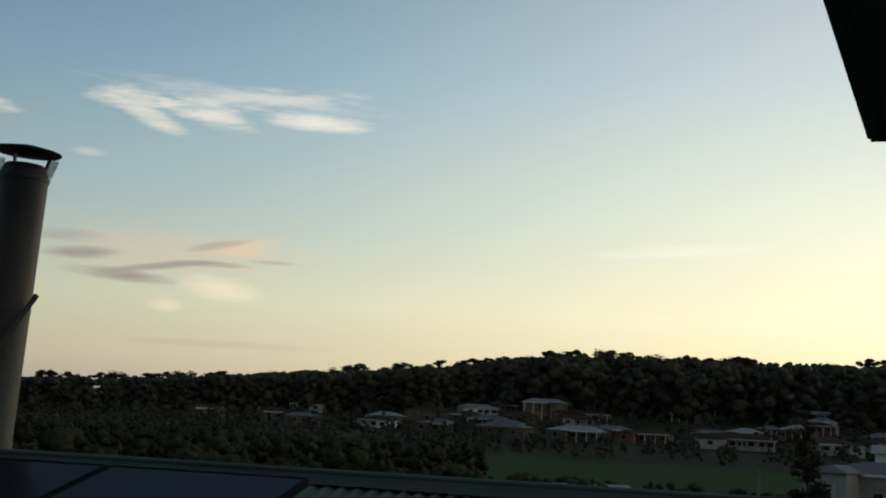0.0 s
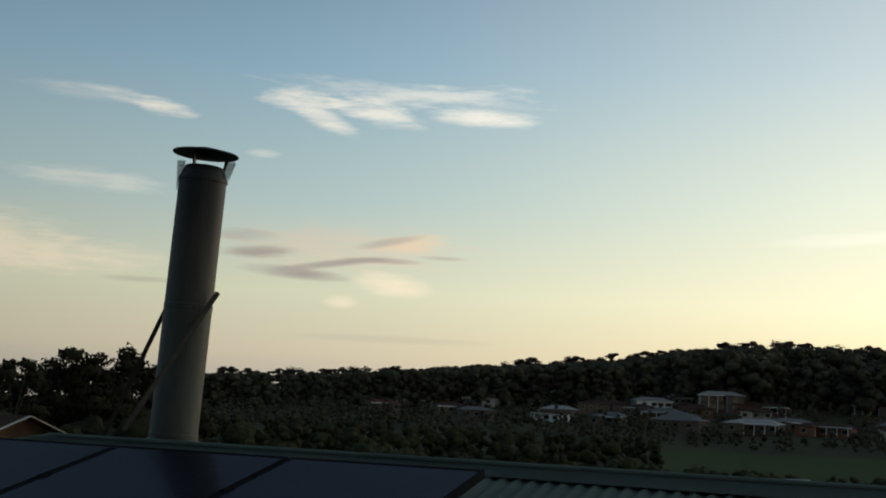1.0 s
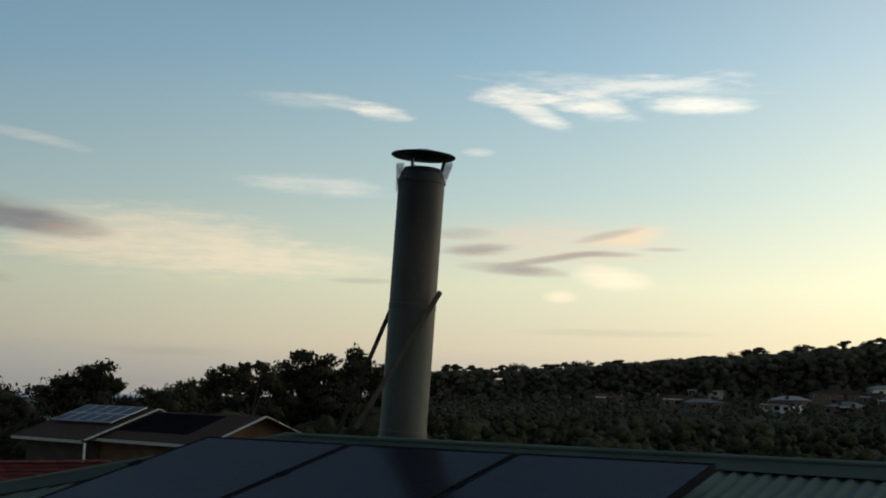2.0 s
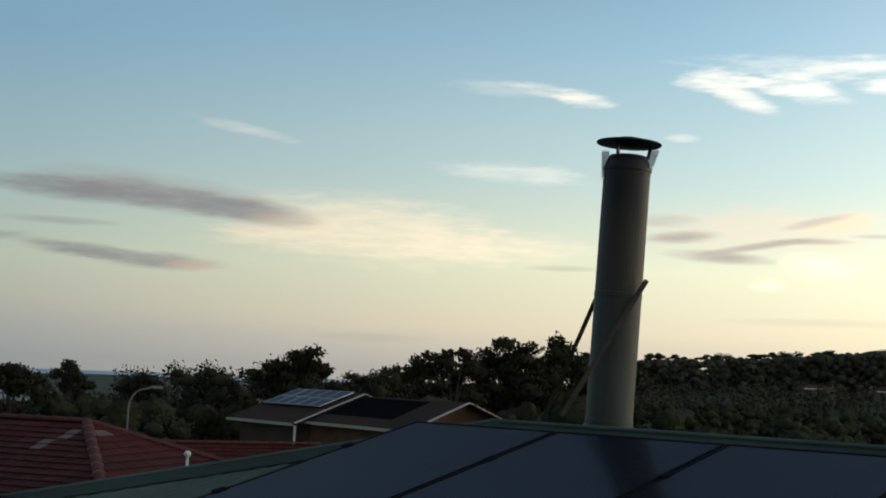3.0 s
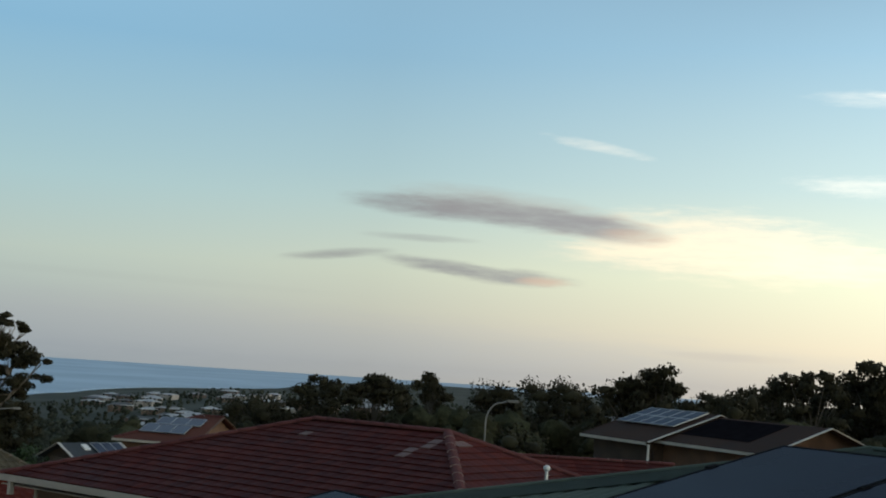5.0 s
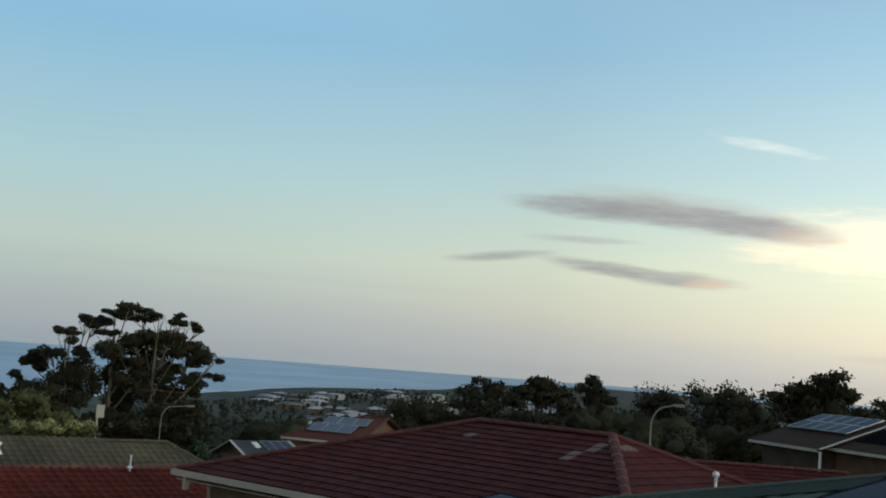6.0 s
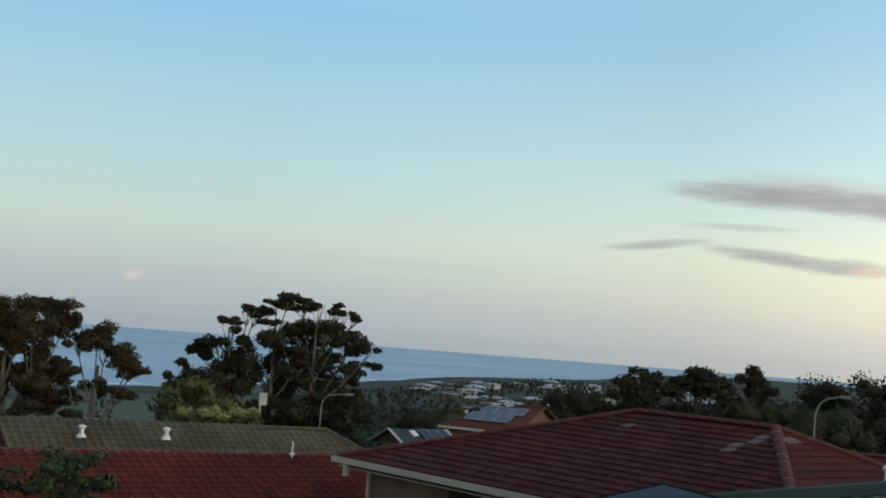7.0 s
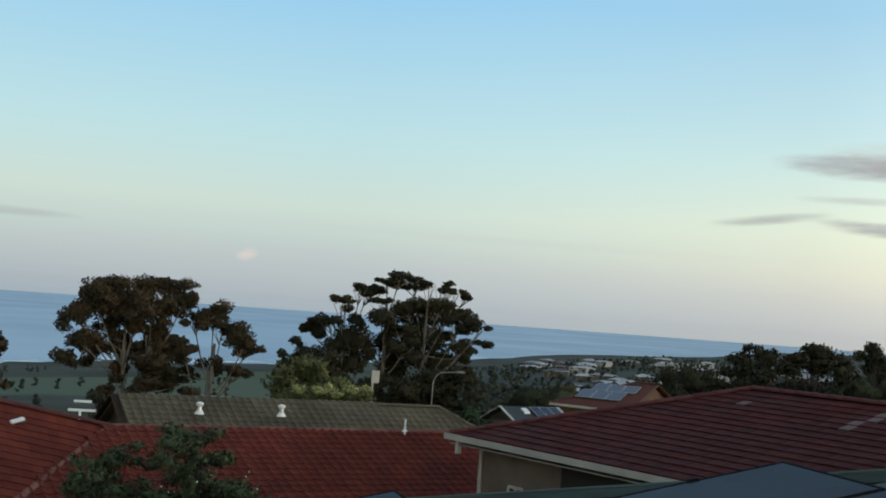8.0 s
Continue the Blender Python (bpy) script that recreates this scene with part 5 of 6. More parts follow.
def hillside_houses():
    rnd = random.Random(7)
    rows = (  # azimuth, elevation of the foot, width, storeys, roof, wall
        (2.5, 0.25, 10, 1, "pale_roof", "white"), (-4.6, 0.05, 15, 2, "pale_roof", "brown_brick"), (-3.6, -0.25, 11, 1, "brown_roof", "orange_brick"), (-2.9, -0.8, 16, 1, "grey_roof", "brown_brick"),
        (-6.1, -0.8, 15, 1, "pale_roof", "brown_brick"), (-9.0, -0.8, 15, 1, "brown_roof", "red_brick"), (-12.8, -0.85, 22, 1, "brown_roof", "cream_wall"), (-0.9, 0.45, 14, 2, "far_red", "red_brick"),
        (0.3, -0.2, 18, 1, "brown_roof", "brown_brick"), (11.7, 0.25, 15, 2, "far_red", "cream_wall"), (7.0, -0.6, 10, 1, "brown_roof", "brown_brick"), (8.4, 0.0, 13, 1, "far_red", "orange_brick"),
        (5.6, -0.15, 12, 1, "brown_roof", "cream_wall"), (15.6, 0.15, 12, 1, "grey_roof", "white"), (13.9, 0.25, 9, 1, "brown_roof", "white"), (-10.8, 0.2, 13, 1, "brown_roof", "brown_brick"))
    for az, el, w, n, roof, wall in rows:
        p = on_slope(az, el)
        CLEAR.append((az, math.degrees(w * 0.75 / p.xy.length), p.xy.length))
        far_house(p, az + rnd.uniform(-18, 18), w, rnd.uniform(7, 9), 2.7 * n, roof, wall, True, n)
    for k in range(60):
        az, el = rnd.uniform(-22, 18), rnd.uniform(-0.85, 0.75)
        if any(abs(az - r[0]) < 1.1 and abs(el - r[1]) < 0.2 for r in rows):
            continue
        p = on_slope(az, el)
        if k % 2:
            CLEAR.append((az, math.degrees(4.5 / p.xy.length), p.xy.length))
        far_house(p, az + rnd.uniform(-30, 30), rnd.uniform(8, 14), rnd.uniform(6, 8), 2.7, rnd.choice(("far_red", "brown_roof", "brown_roof", "grey_roof", "pale_roof")), rnd.choice(("red_brick", "brown_brick", "brown_brick", "cream_wall", "white")), True, 1)
    # nearer houses below the lawn
    p = spot(-18.9, 150)
    far_house((p.x, p.y, -3.0), -40, 12, 8, 4.0, "grey_roof", "cream_wall", True, 1)
    p = spot(-20.0, 168)
    far_house((p.x, p.y, -1.5), -20, 9, 6, 4.5, "pale_roof", "white", False, 1)
    p = spot(-6.54, 128)
    far_house((p.x, p.y, -5.02), 20, 8, 5, 3.2, "pale_roof", "white", False, 1, False)
    # pale roofs among the nearer trees
    for az, el, d, w in ((33.7, -1.35, 150, 4.5), (39.8, -1.6, 165, 4.5), (43.8, -1.55, 190, 6.0), (46.5, -1.6, 210, 6.0), (69.4, -4.05, 95, 2.6)):
        p = spot(az, d)
        top = 5 + d * math.tan(radians(el))
        far_house((p.x, p.y, top - 4.2), az + rnd.uniform(-25, 25), w, w * 0.6, 3.2, "pale_roof", "brown_brick", False, 1, False, max(3.0, top - 4.2 - ground_z(p.x, p.y) + 1))
    # headland and coast houses: low pale roofs showing over the trees
    for k in range(75):
        az = rnd.uniform(42, 57.5)
        d = rnd.uniform(520, 1150) if az < 54 else rnd.uniform(800, 1180)
        p = spot(az, d)
        p.z = ground_z(p.x, p.y) + rnd.uniform(0.6, 2.4)
        if p.z < -40:
            continue
        far_house(p, az + rnd.uniform(-50, 50), rnd.uniform(8, 15), rnd.uniform(6, 9), 2.0, rnd.choice(("coast_roof", "coast_roof", "pale_roof", "grey_roof")), rnd.choice(("cream_wall", "brown_brick", "brown_brick")), True, 1, False)


hillside_houses()


# ---- street lamps ----
def street_lamp(az, dist, head_z, arm, ground, to_right=True):
    p = spot(az, dist, ground)
    lamp = thing("street_lamp", "galvanised street lamp with a curved arm", "street lamp", tuple(p), az, group="street lamps")
    top = head_z - ground
    pts = [Vector((0, 0, 0)), Vector((0, 0, top - 0.75))]
    for k in range(1, 9):
        t = math.pi / 2 * k / 8
        pts.append(Vector((0.5 * (1 - math.cos(t)), 0, top - 0.75 + 0.68 * math.sin(t))))
    pts.append(Vector((arm, 0, top)))
    if not to_right:
        pts = [Vector((-q.x, q.y, q.z)) for q in pts]
    bm = bmesh.new()
    for i, (a, b) in enumerate(zip(pts, pts[1:])):
        rod(bm, a, b, 0.055 if i == 0 else 0.027, 0.027, n=8)
    part("pole", bm, "lamp", lamp)
    bm = bmesh.new()
    e = pts[-1]
    box(bm, (e.x - 0.03, -0.09, e.z - 0.05), (e.x + 0.36, 0.09, e.z + 0.045)) if to_right else box(bm, (e.x - 0.36, -0.09, e.z - 0.05), (e.x + 0.03, 0.09, e.z + 0.045))
    bmesh.ops.bevel(bm, geom=bm.edges[:], offset=0.025, segments=2, affect="EDGES")
    part("lantern", bm, "lamp", lamp)


street_lamp(-16.95, 100, 2.0, 0.7, -7.0, to_right=False)


def tall_conifer():
    p = spot(-15.75, 112)
    blobs = [(0.0, 13.2 - 0.75 * k, 0.5 + 0.14 * k, 0.6) for k in range(12)]
    crown_tree("conifer", "narrow dark tree standing before the far slope", (p.x, p.y, -8.0), -15.7, [(x + 0.25 * math.sin(3 * z), z, w, h) for x, z, w, h in blobs], 0.3, [(0.0, 13.0)], "leaf_dark", 0.3, 420, 41, trunk_r=0.12)


def lattice_mast():
    m = thing("lattice_mast", "thin galvanised lattice mast", "mast", tuple(spot(-13.75, 95, -7.0)))
    legs = [Vector((0.28 * math.cos(a), 0.28 * math.sin(a), 0)) for a in (0.3, 2.4, 4.5)]
    for g in legs:
        bm = bmesh.new()
        rod(bm, g, Vector((g.x * 0.3, g.y * 0.3, 9.4)), 0.03, n=6)
        part("leg", bm, "lamp", m)
    bm = bmesh.new()
    for k in range(16):
        z0, z1 = 0.58 * k, 0.58 * (k + 1)
        for i in range(3):
            a, b = legs[i], legs[(i + 1) % 3]
            f0, f1 = 1 - 0.7 * z0 / 9.4, 1 - 0.7 * z1 / 9.4
            rod(bm, (a.x * f0, a.y * f0, z0), (b.x * f1, b.y * f1, z1), 0.014, n=4)
    part("lattice", bm, "lamp", m)


street_lamp(39.33, 44, 4.08, 0.72, -4.0)
street_lamp(60.35, 65, 1.85, 1.2, -7.0)


# ---- trees ----
LEAVES = np.random.default_rng(5)


def lump_shape():
    """A coarse round core: an octahedron, split once."""
    v = [Vector(c) for c in ((1, 0, 0), (-1, 0, 0), (0, 1, 0), (0, -1, 0), (0, 0, 1), (0, 0, -1))]
    f = [(0, 2, 4), (2, 1, 4), (1, 3, 4), (3, 0, 4), (2, 0, 5), (1, 2, 5), (3, 1, 5), (0, 3, 5)]
    out, seen = [], {}

    def mid(a, b):
        k = (min(a, b), max(a, b))
        if k not in seen:
            seen[k] = len(v)
            v.append(((v[a] + v[b]) / 2).normalized())
        return seen[k]

    for a, b, c in f:
        ab, bc, ca = mid(a, b), mid(b, c), mid(c, a)
        out += [(a, ab, ca), (b, bc, ab), (c, ca, bc), (ab, bc, ca)]
    return np.array([tuple(q) for q in v]), np.array(out)


LUMP_V, LUMP_F = lump_shape()


def split_lump(v, f):
    """The same round lump with every face split in four."""
    pts, seen, out = [Vector(p) for p in v], {}, []

    def mid(a, b):
        k = (min(a, b), max(a, b))
        if k not in seen:
            seen[k] = len(pts)
            pts.append(((pts[a] + pts[b]) / 2).normalized())
        return seen[k]

    for a, b, c in f:
        ab, bc, ca = mid(a, b), mid(b, c), mid(c, a)
        out += [(a, ab, ca), (b, bc, ab), (c, ca, bc), (ab, bc, ca)]
    return np.array([tuple(q) for q in pts]), np.array(out)


FINE_V, FINE_F = split_lump(LUMP_V.tolist(), LUMP_F.tolist())


class Foliage:
    """Leaves being gathered: corners, faces, and the way each corner faces, out of its clump."""

    def __init__(self):
        self.verts, self.faces, self.out = [], [], []

    def mesh(self, name, mat):
        me = bpy.data.meshes.new(name)
        me.from_pydata(self.verts, [], self.faces)
        me.materials.append(M[mat])
        me.shade_smooth()
        me.normals_split_custom_set_from_vertices(self.out)
        return me

    def build(self, name, mat, parent=None):
        ob = new(name, self.mesh(name, mat))
        if parent:
            ob.parent = parent
        return ob


def leaf_cloud(fo, centre, radii, count, size, droop=0.3, core=0.42, soft=0.55):
    """Small pointed leaves scattered through an uneven ellipsoid round a dark twiggy core, denser towards its skin."""
    radii, centre = np.array(radii), np.array(centre)
    if core:
        k = len(fo.verts)
        fo.verts += (centre + LUMP_V * radii * (core * LEAVES.uniform(0.75, 1.2, len(LUMP_V)))[:, None]).tolist()
        fo.faces += (LUMP_F + k).tolist()
        fo.out += LUMP_V.tolist()
    g = LEAVES
    v = g.normal(size=(count, 3))
    v /= np.linalg.norm(v, axis=1)[:, None]
    lump = 1 + 0.22 * np.sin(v[:, 0] * 5 + centre[0] * 3) * np.cos(v[:, 2] * 4 + centre[1]) + g.normal(0, 0.08, count)
    c = centre + v * (g.uniform(0.1, 1, count) ** 0.38 * lump)[:, None] * radii
    d = np.stack([g.uniform(-1, 1, count), g.uniform(-1, 1, count), g.uniform(-1, 0.6, count) - droop], 1)
    d /= np.linalg.norm(d, axis=1)[:, None]
    s = np.cross(d, g.normal(size=(count, 3)))
    s /= np.linalg.norm(s, axis=1)[:, None] + 1e-9
    # turn each leaf's face outwards, and let its shading follow the clump more than the leaf
    n = np.cross(d, s)
    turn = np.where((n * v).sum(1) < 0, -1.0, 1.0)[:, None]
    s, n = s * turn, n * turn
    o = v * soft + n * (1 - soft)
    o /= np.linalg.norm(o, axis=1)[:, None] + 1e-9
    ln = (size * g.uniform(0.35, 0.7, count))[:, None]
    wd = (size * g.uniform(0.22, 0.42, count))[:, None]
    k = len(fo.verts)
    fo.verts += np.stack([c - d * ln, c - s * wd, c + d * ln, c + s * wd], 1).reshape(-1, 3).tolist()
    fo.faces += (k + np.arange(count * 4).reshape(-1, 4)).tolist()
    fo.out += np.repeat(o, 4, axis=0).tolist()


def leaf_mass(fo, centre, radii, fine, fringe, size):
    """A dense clump seen from afar: an uneven leafy mass with loose leaves standing out of its skin."""
    v, f = (FINE_V, FINE_F) if fine else (LUMP_V, LUMP_F)
    g, centre, radii = LEAVES, np.array(centre), np.array(radii)
    ph = g.uniform(0, 6.28, 3)
    swell = 0.9 + 0.16 * np.sin(v[:, 0] * 4.1 + ph[0]) * np.cos(v[:, 1] * 3.7 + ph[1]) + 0.12 * np.sin(v[:, 2] * 7 + v[:, 0] * 5 + ph[2]) + g.uniform(-0.16, 0.16, len(v))
    k = len(fo.verts)
    fo.verts += (centre + v * swell[:, None] * radii).tolist()
    fo.faces += (f + k).tolist()
    o = v + g.normal(0, 0.3, v.shape)
    fo.out += (o / np.linalg.norm(o, axis=1)[:, None]).tolist()
    if fringe:
        leaf_cloud(fo, centre, radii * 1.08, fringe, size, core=0, soft=0.85)


def limb(bm, pts, r0, r1, n=6):
    for i, (a, b) in enumerate(zip(pts, pts[1:])):
        k0, k1 = i / (len(pts) - 1), (i + 1) / (len(pts) - 1)
        rod(bm, a, b, r0 + (r1 - r0) * k0, r0 + (r1 - r0) * k1, n)


def crown_tree(name, label, place, turn, blobs, depth, trunk, leaf, size, per, seed, fork=0.35, trunk_r=0.35, bark="bark"):
    """A tree drawn by clumps (x across, z up, half width, half height), with limbs that reach each clump."""
    rnd = random.Random(seed)
    t = thing(name, label, "tree", tuple(place), turn)
    bm = bmesh.new()
    tops = []
    for k, (tx, h) in enumerate(trunk):
        pts = [Vector((tx * 0.6, 0, -1.0)), Vector((tx * 0.8, 0.1, h * 0.3)), Vector((tx, -0.1, h * 0.65)), Vector((tx * 1.05, 0.1, h))]
        limb(bm, pts, trunk_r, trunk_r * 0.45, 8)
        tops.append(pts)
    fo = Foliage()
    for bx, bz, rw, rh in blobs:
        by = rnd.uniform(-depth, depth)
        src = min(tops, key=lambda p: abs(p[2].x - bx))
        k = max(0.25, min(1.0, fork + rnd.uniform(0, 0.4)))
        h0 = min(src[3].z * k, bz - 0.2)
        root = src[2].lerp(src[3], max(0, min(1, (h0 - src[2].z) / max(0.1, src[3].z - src[2].z)))) if h0 > src[2].z else src[1].lerp(src[2], max(0, (h0 - src[1].z) / max(0.1, src[2].z - src[1].z)))
        end = Vector((bx, by, bz - rh * 0.3))
        mid = root.lerp(end, 0.55) + Vector((0, 0, -0.06 * (end - root).length))
        limb(bm, [root, mid, end], trunk_r * 0.32, min(0.03, trunk_r * 0.15), 5)
        for _ in range(4):
            tip = end + Vector((rnd.uniform(-1, 1) * rw * 0.8, rnd.uniform(-1, 1) * rw * 0.6, rnd.uniform(-0.2, 0.8) * rh))
            limb(bm, [mid.lerp(end, 0.6), tip], min(0.04, trunk_r * 0.2), min(0.012, trunk_r * 0.06), 4)
        n = max(4, int(per * rw * rh))
        subs = max(3, int(3.2 * rw * rh) + 3)
        for _ in range(subs):
            sx, sz = rnd.uniform(-0.75, 0.75), rnd.uniform(-0.7, 0.7)
            sr = rnd.uniform(0.42, 0.66)
            leaf_cloud(fo, (bx + sx * rw, by + rnd.uniform(-0.6, 0.6) * rw, bz + sz * rh), (rw * sr, rw * sr, rh * sr * 0.85), n // subs, size)
    part("trunk", bm, bark, t)
    fo.build("crown", leaf, t)
    return t


# the two tall gums, clump by clump (across, up, half width, half height)
GUM_A = [(-4.1, 13.0, 1.39, 1.19), (-2.1, 13.8, 1.59, 0.83), (0.2, 14.4, 1.59, 0.72), (1.4, 13.7, 0.83, 0.89), (-2.7, 12.2, 1.19, 0.79), (-0.7, 12.6, 1.39, 0.89), (-4.7, 10.4, 1.09, 0.95), (-3.5, 10.9, 0.89, 0.6),
         (-6.0, 9.0, 0.72, 0.75), (-1.7, 11.4, 0.89, 0.6), (0.4, 11.2, 0.99, 0.6), (0.7, 9.9, 1.19, 0.75), (2.1, 12.1, 0.89, 0.56), (3.4, 12.5, 1.19, 0.89), (4.0, 11.6, 0.79, 0.56), (5.6, 11.3, 1.23, 0.83),
         (5.9, 10.5, 0.99, 0.5), (3.3, 9.4, 0.83, 0.75), (5.2, 8.8, 0.95, 0.44), (-1.9, 9.1, 0.79, 0.79), (0.0, 8.8, 1.19, 0.6), (2.2, 8.5, 0.7, 0.5), (-3.0, 7.2, 0.72, 0.75), (-4.3, 9.4, 0.79, 0.72)]
GUM_B = [(-6.1, 10.9, 0.6, 0.52), (-6.8, 10.0, 0.72, 0.72), (-4.8, 12.0, 0.89, 0.79), (-3.4, 13.9, 0.68, 0.44), (-1.8, 14.8, 1.23, 0.44), (-0.9, 14.1, 0.75, 0.28), (1.2, 15.8, 1.35, 0.48), (3.2, 15.5, 0.68, 0.28),
         (4.3, 15.1, 0.6, 0.26), (-2.4, 12.8, 0.79, 0.44), (-0.2, 12.9, 1.19, 0.83), (2.1, 13.6, 1.89, 0.72), (4.6, 13.0, 1.19, 0.95), (1.9, 12.0, 1.59, 0.89), (-3.5, 11.4, 1.49, 0.95), (-4.8, 10.3, 1.39, 0.99),
         (-1.8, 10.7, 1.09, 1.19), (3.0, 10.7, 1.99, 0.99), (5.3, 11.0, 0.95, 0.52), (6.3, 12.0, 0.72, 0.36), (0.0, 10.1, 1.39, 1.19), (-3.3, 9.4, 1.79, 0.99), (2.3, 8.8, 1.99, 1.19), (4.6, 9.2, 1.39, 0.99)]


GUM_A_LOW = [(-2.2, 10.2, 1.0, 0.8), (-0.6, 10.4, 1.0, 0.7), (1.6, 10.2, 0.8, 0.6), (-0.9, 7.6, 1.1, 0.6), (1.0, 7.7, 1.1, 0.6), (-2.6, 8.2, 0.7, 0.7), (1.9, 7.0, 0.9, 0.6), (-1.6, 13.0, 1.0, 0.8)]
GUM_B_LOW = [(-6.2, 9.0, 1.2, 1.0), (-4.6, 8.6, 1.4, 1.0), (-2.0, 8.4, 1.5, 1.2), (0.4, 8.2, 1.5, 1.2), (4.9, 8.0, 1.3, 1.0), (3.2, 12.2, 1.2, 0.8), (0.9, 11.2, 1.2, 0.9), (-0.8, 11.6, 0.9, 0.8), (5.0, 11.9, 0.9, 0.6), (2.8, 7.4, 1.8, 1.0), (-5.6, 7.6, 1.5, 0.9), (-1.0, 6.8, 2.2, 1.0)]


GUM_A_FILL = [(-3.7, 13.8, 1.0, 0.6), (-1.3, 14.2, 1.1, 0.6), (-2.4, 12.6, 1.0, 0.6), (0.3, 13.0, 1.2, 0.7), (-4.7, 13.3, 0.9, 0.7), (-5.4, 11.8, 0.9, 0.8), (-3.2, 10.2, 1.0, 0.7), (0.3, 10.2, 1.0, 0.8), (-0.4, 9.2, 1.2, 0.8), (-5.2, 12.4, 0.9, 0.6)]
GUM_B_FILL = [(-3.2, 14.3, 0.6, 0.26), (-2.2, 15.0, 0.6, 0.26), (-0.5, 15.5, 0.7, 0.26), (0.3, 15.8, 0.7, 0.26), (2.3, 15.6, 0.7, 0.26), (3.8, 15.3, 0.6, 0.24), (4.9, 14.8, 0.6, 0.26), (1.0, 13.8, 1.2, 0.6), (3.0, 13.9, 1.3, 0.6), (4.8, 13.5, 1.1, 0.6), (-4.2, 12.9, 0.9, 0.6),
              (-5.6, 12.1, 0.9, 0.7), (6.0, 12.9, 0.7, 0.4), (-2.6, 11.9, 1.0, 0.7), (0.8, 12.6, 1.2, 0.7)]


def tall_gums():
    p = spot(72.2, 88)
    crown_tree("gum_tree", "tall spreading gum tree with pale limbs and rusty leaves", (p.x, p.y, -9.0), 72.2, [(x, z - 0.12, w * 1.06, h * 1.15) for x, z, w, h in GUM_A + GUM_A_LOW + GUM_A_FILL], 1.6, [(-2.2, 12.0), (-0.6, 13.0), (3.4, 10.5)], "leaf", 0.16, 2500, 3, fork=0.5, trunk_r=0.2)
    p = spot(62.3, 88)
    crown_tree("gum_tree", "tall flat-topped gum tree with dense dark foliage", (p.x, p.y, -9.0), 62.3, [(x, z - 0.12, w * (1.12 if z > 13.7 else 0.95), max(0.36, h * (1.35 if z > 13.7 else 1.08))) for x, z, w, h in GUM_B + GUM_B_LOW + GUM_B_FILL], 1.8, [(-3.0, 12.0), (-0.4, 14.0), (2.2, 14.0)], "leaf_dark", 0.16, 2400, 5, fork=0.55, trunk_r=0.2)
    p = spot(79.2, 80)
    crown_tree("gum_tree", "gum tree with rounded rusty clumps beside the tall gums", (p.x, p.y, -9.0), 79.2, [(0.9, 9.7, 0.7, 0.8), (-0.4, 10.6, 1.3, 0.8), (0.6, 8.2, 0.9, 0.7), (-1.6, 9.2, 1.4, 1.0), (-0.6, 7.4, 1.2, 0.8)], 1.2, [(-0.5, 9.5)], "leaf", 0.26, 800, 8, fork=0.5, trunk_r=0.18)
    p = spot(65.6, 80)
    crown_tree("tree", "rounded green tree beside the dark gum", (p.x, p.y, -9.0), 65.6, [(0.0, 9.6, 1.3, 0.9), (-1.2, 9.0, 1.2, 0.9), (1.2, 9.1, 1.2, 0.8), (0.3, 8.2, 1.6, 0.9), (-1.8, 8.0, 1.2, 0.8), (1.8, 8.0, 1.2, 0.8)], 1.2, [(0.0, 9.0)], "leaf_olive", 0.24, 800, 9, fork=0.4, trunk_r=0.15)
    p = spot(74.6, 70)
    crown_tree("tree", "small dark tree behind the brown roof", (p.x, p.y, -8.0), 74.6, [(0.0, 6.9, 0.5, 0.6), (0.2, 6.1, 0.7, 0.6), (-0.3, 5.4, 0.8, 0.6)], 0.5, [(0.0, 6.5)], "leaf_dark", 0.2, 900, 10, trunk_r=0.08)


tall_gums()
tall_conifer()
lattice_mast()


def plain_tree_mesh(seed, kind, per=210, size=0.25):
    """Trunk and crown meshes for a tree about 10 m high, to be shared."""
    rnd = random.Random(seed)
    bm = bmesh.new()
    top = Vector((rnd.uniform(-0.6, 0.6), rnd.uniform(-0.6, 0.6), 6.5))
    limb(bm, [Vector((0, 0, -1)), Vector((0.1, 0, 3.0)), top], 0.25, 0.1, 6)
    fo = Foliage()
    n = 18 if kind == "gum" else 14
    for k in range(n):
        a = rnd.uniform(0, 2 * math.pi)
        if kind == "gum":
            r = rnd.uniform(0.2, 3.5)
            z = 9.5 - 0.22 * r * r - rnd.uniform(0, 1) ** 2 * 3.4
            rad = (rnd.uniform(0.55, 1.0), rnd.uniform(0.55, 1.0), rnd.uniform(0.34, 0.52))
        else:
            r, z = rnd.uniform(0.2, 2.6), rnd.uniform(2.2, 8.8)
            r *= 1.15 - 0.06 * z
            rad = (rnd.uniform(1.1, 1.8), rnd.uniform(1.1, 1.8), rnd.uniform(0.9, 1.4))
        c = (r * math.cos(a), r * math.sin(a), z)
        limb(bm, [Vector((0.05, 0, 2.5)).lerp(top, min(1, z / 11)), Vector(c)], 0.07, 0.02, 4)
        leaf_cloud(fo, c, rad, per, size, soft=0.7)
    me = bpy.data.meshes.new("trunk")
    bm.to_mesh(me)
    bm.free()
    me.materials.append(M["bark_dark"])
    return me, fo


def planted(name, label, place, turn, scale, trunk, crown, wide=1.0):
    t = thing(name, label, "tree", tuple(place), turn, group="trees along the skyline")
    a, b = new("trunk", trunk), new("crown", crown)
    for o in (a, b):
        o.parent = t
        o.scale = (scale * wide, scale * wide, scale)
    return t


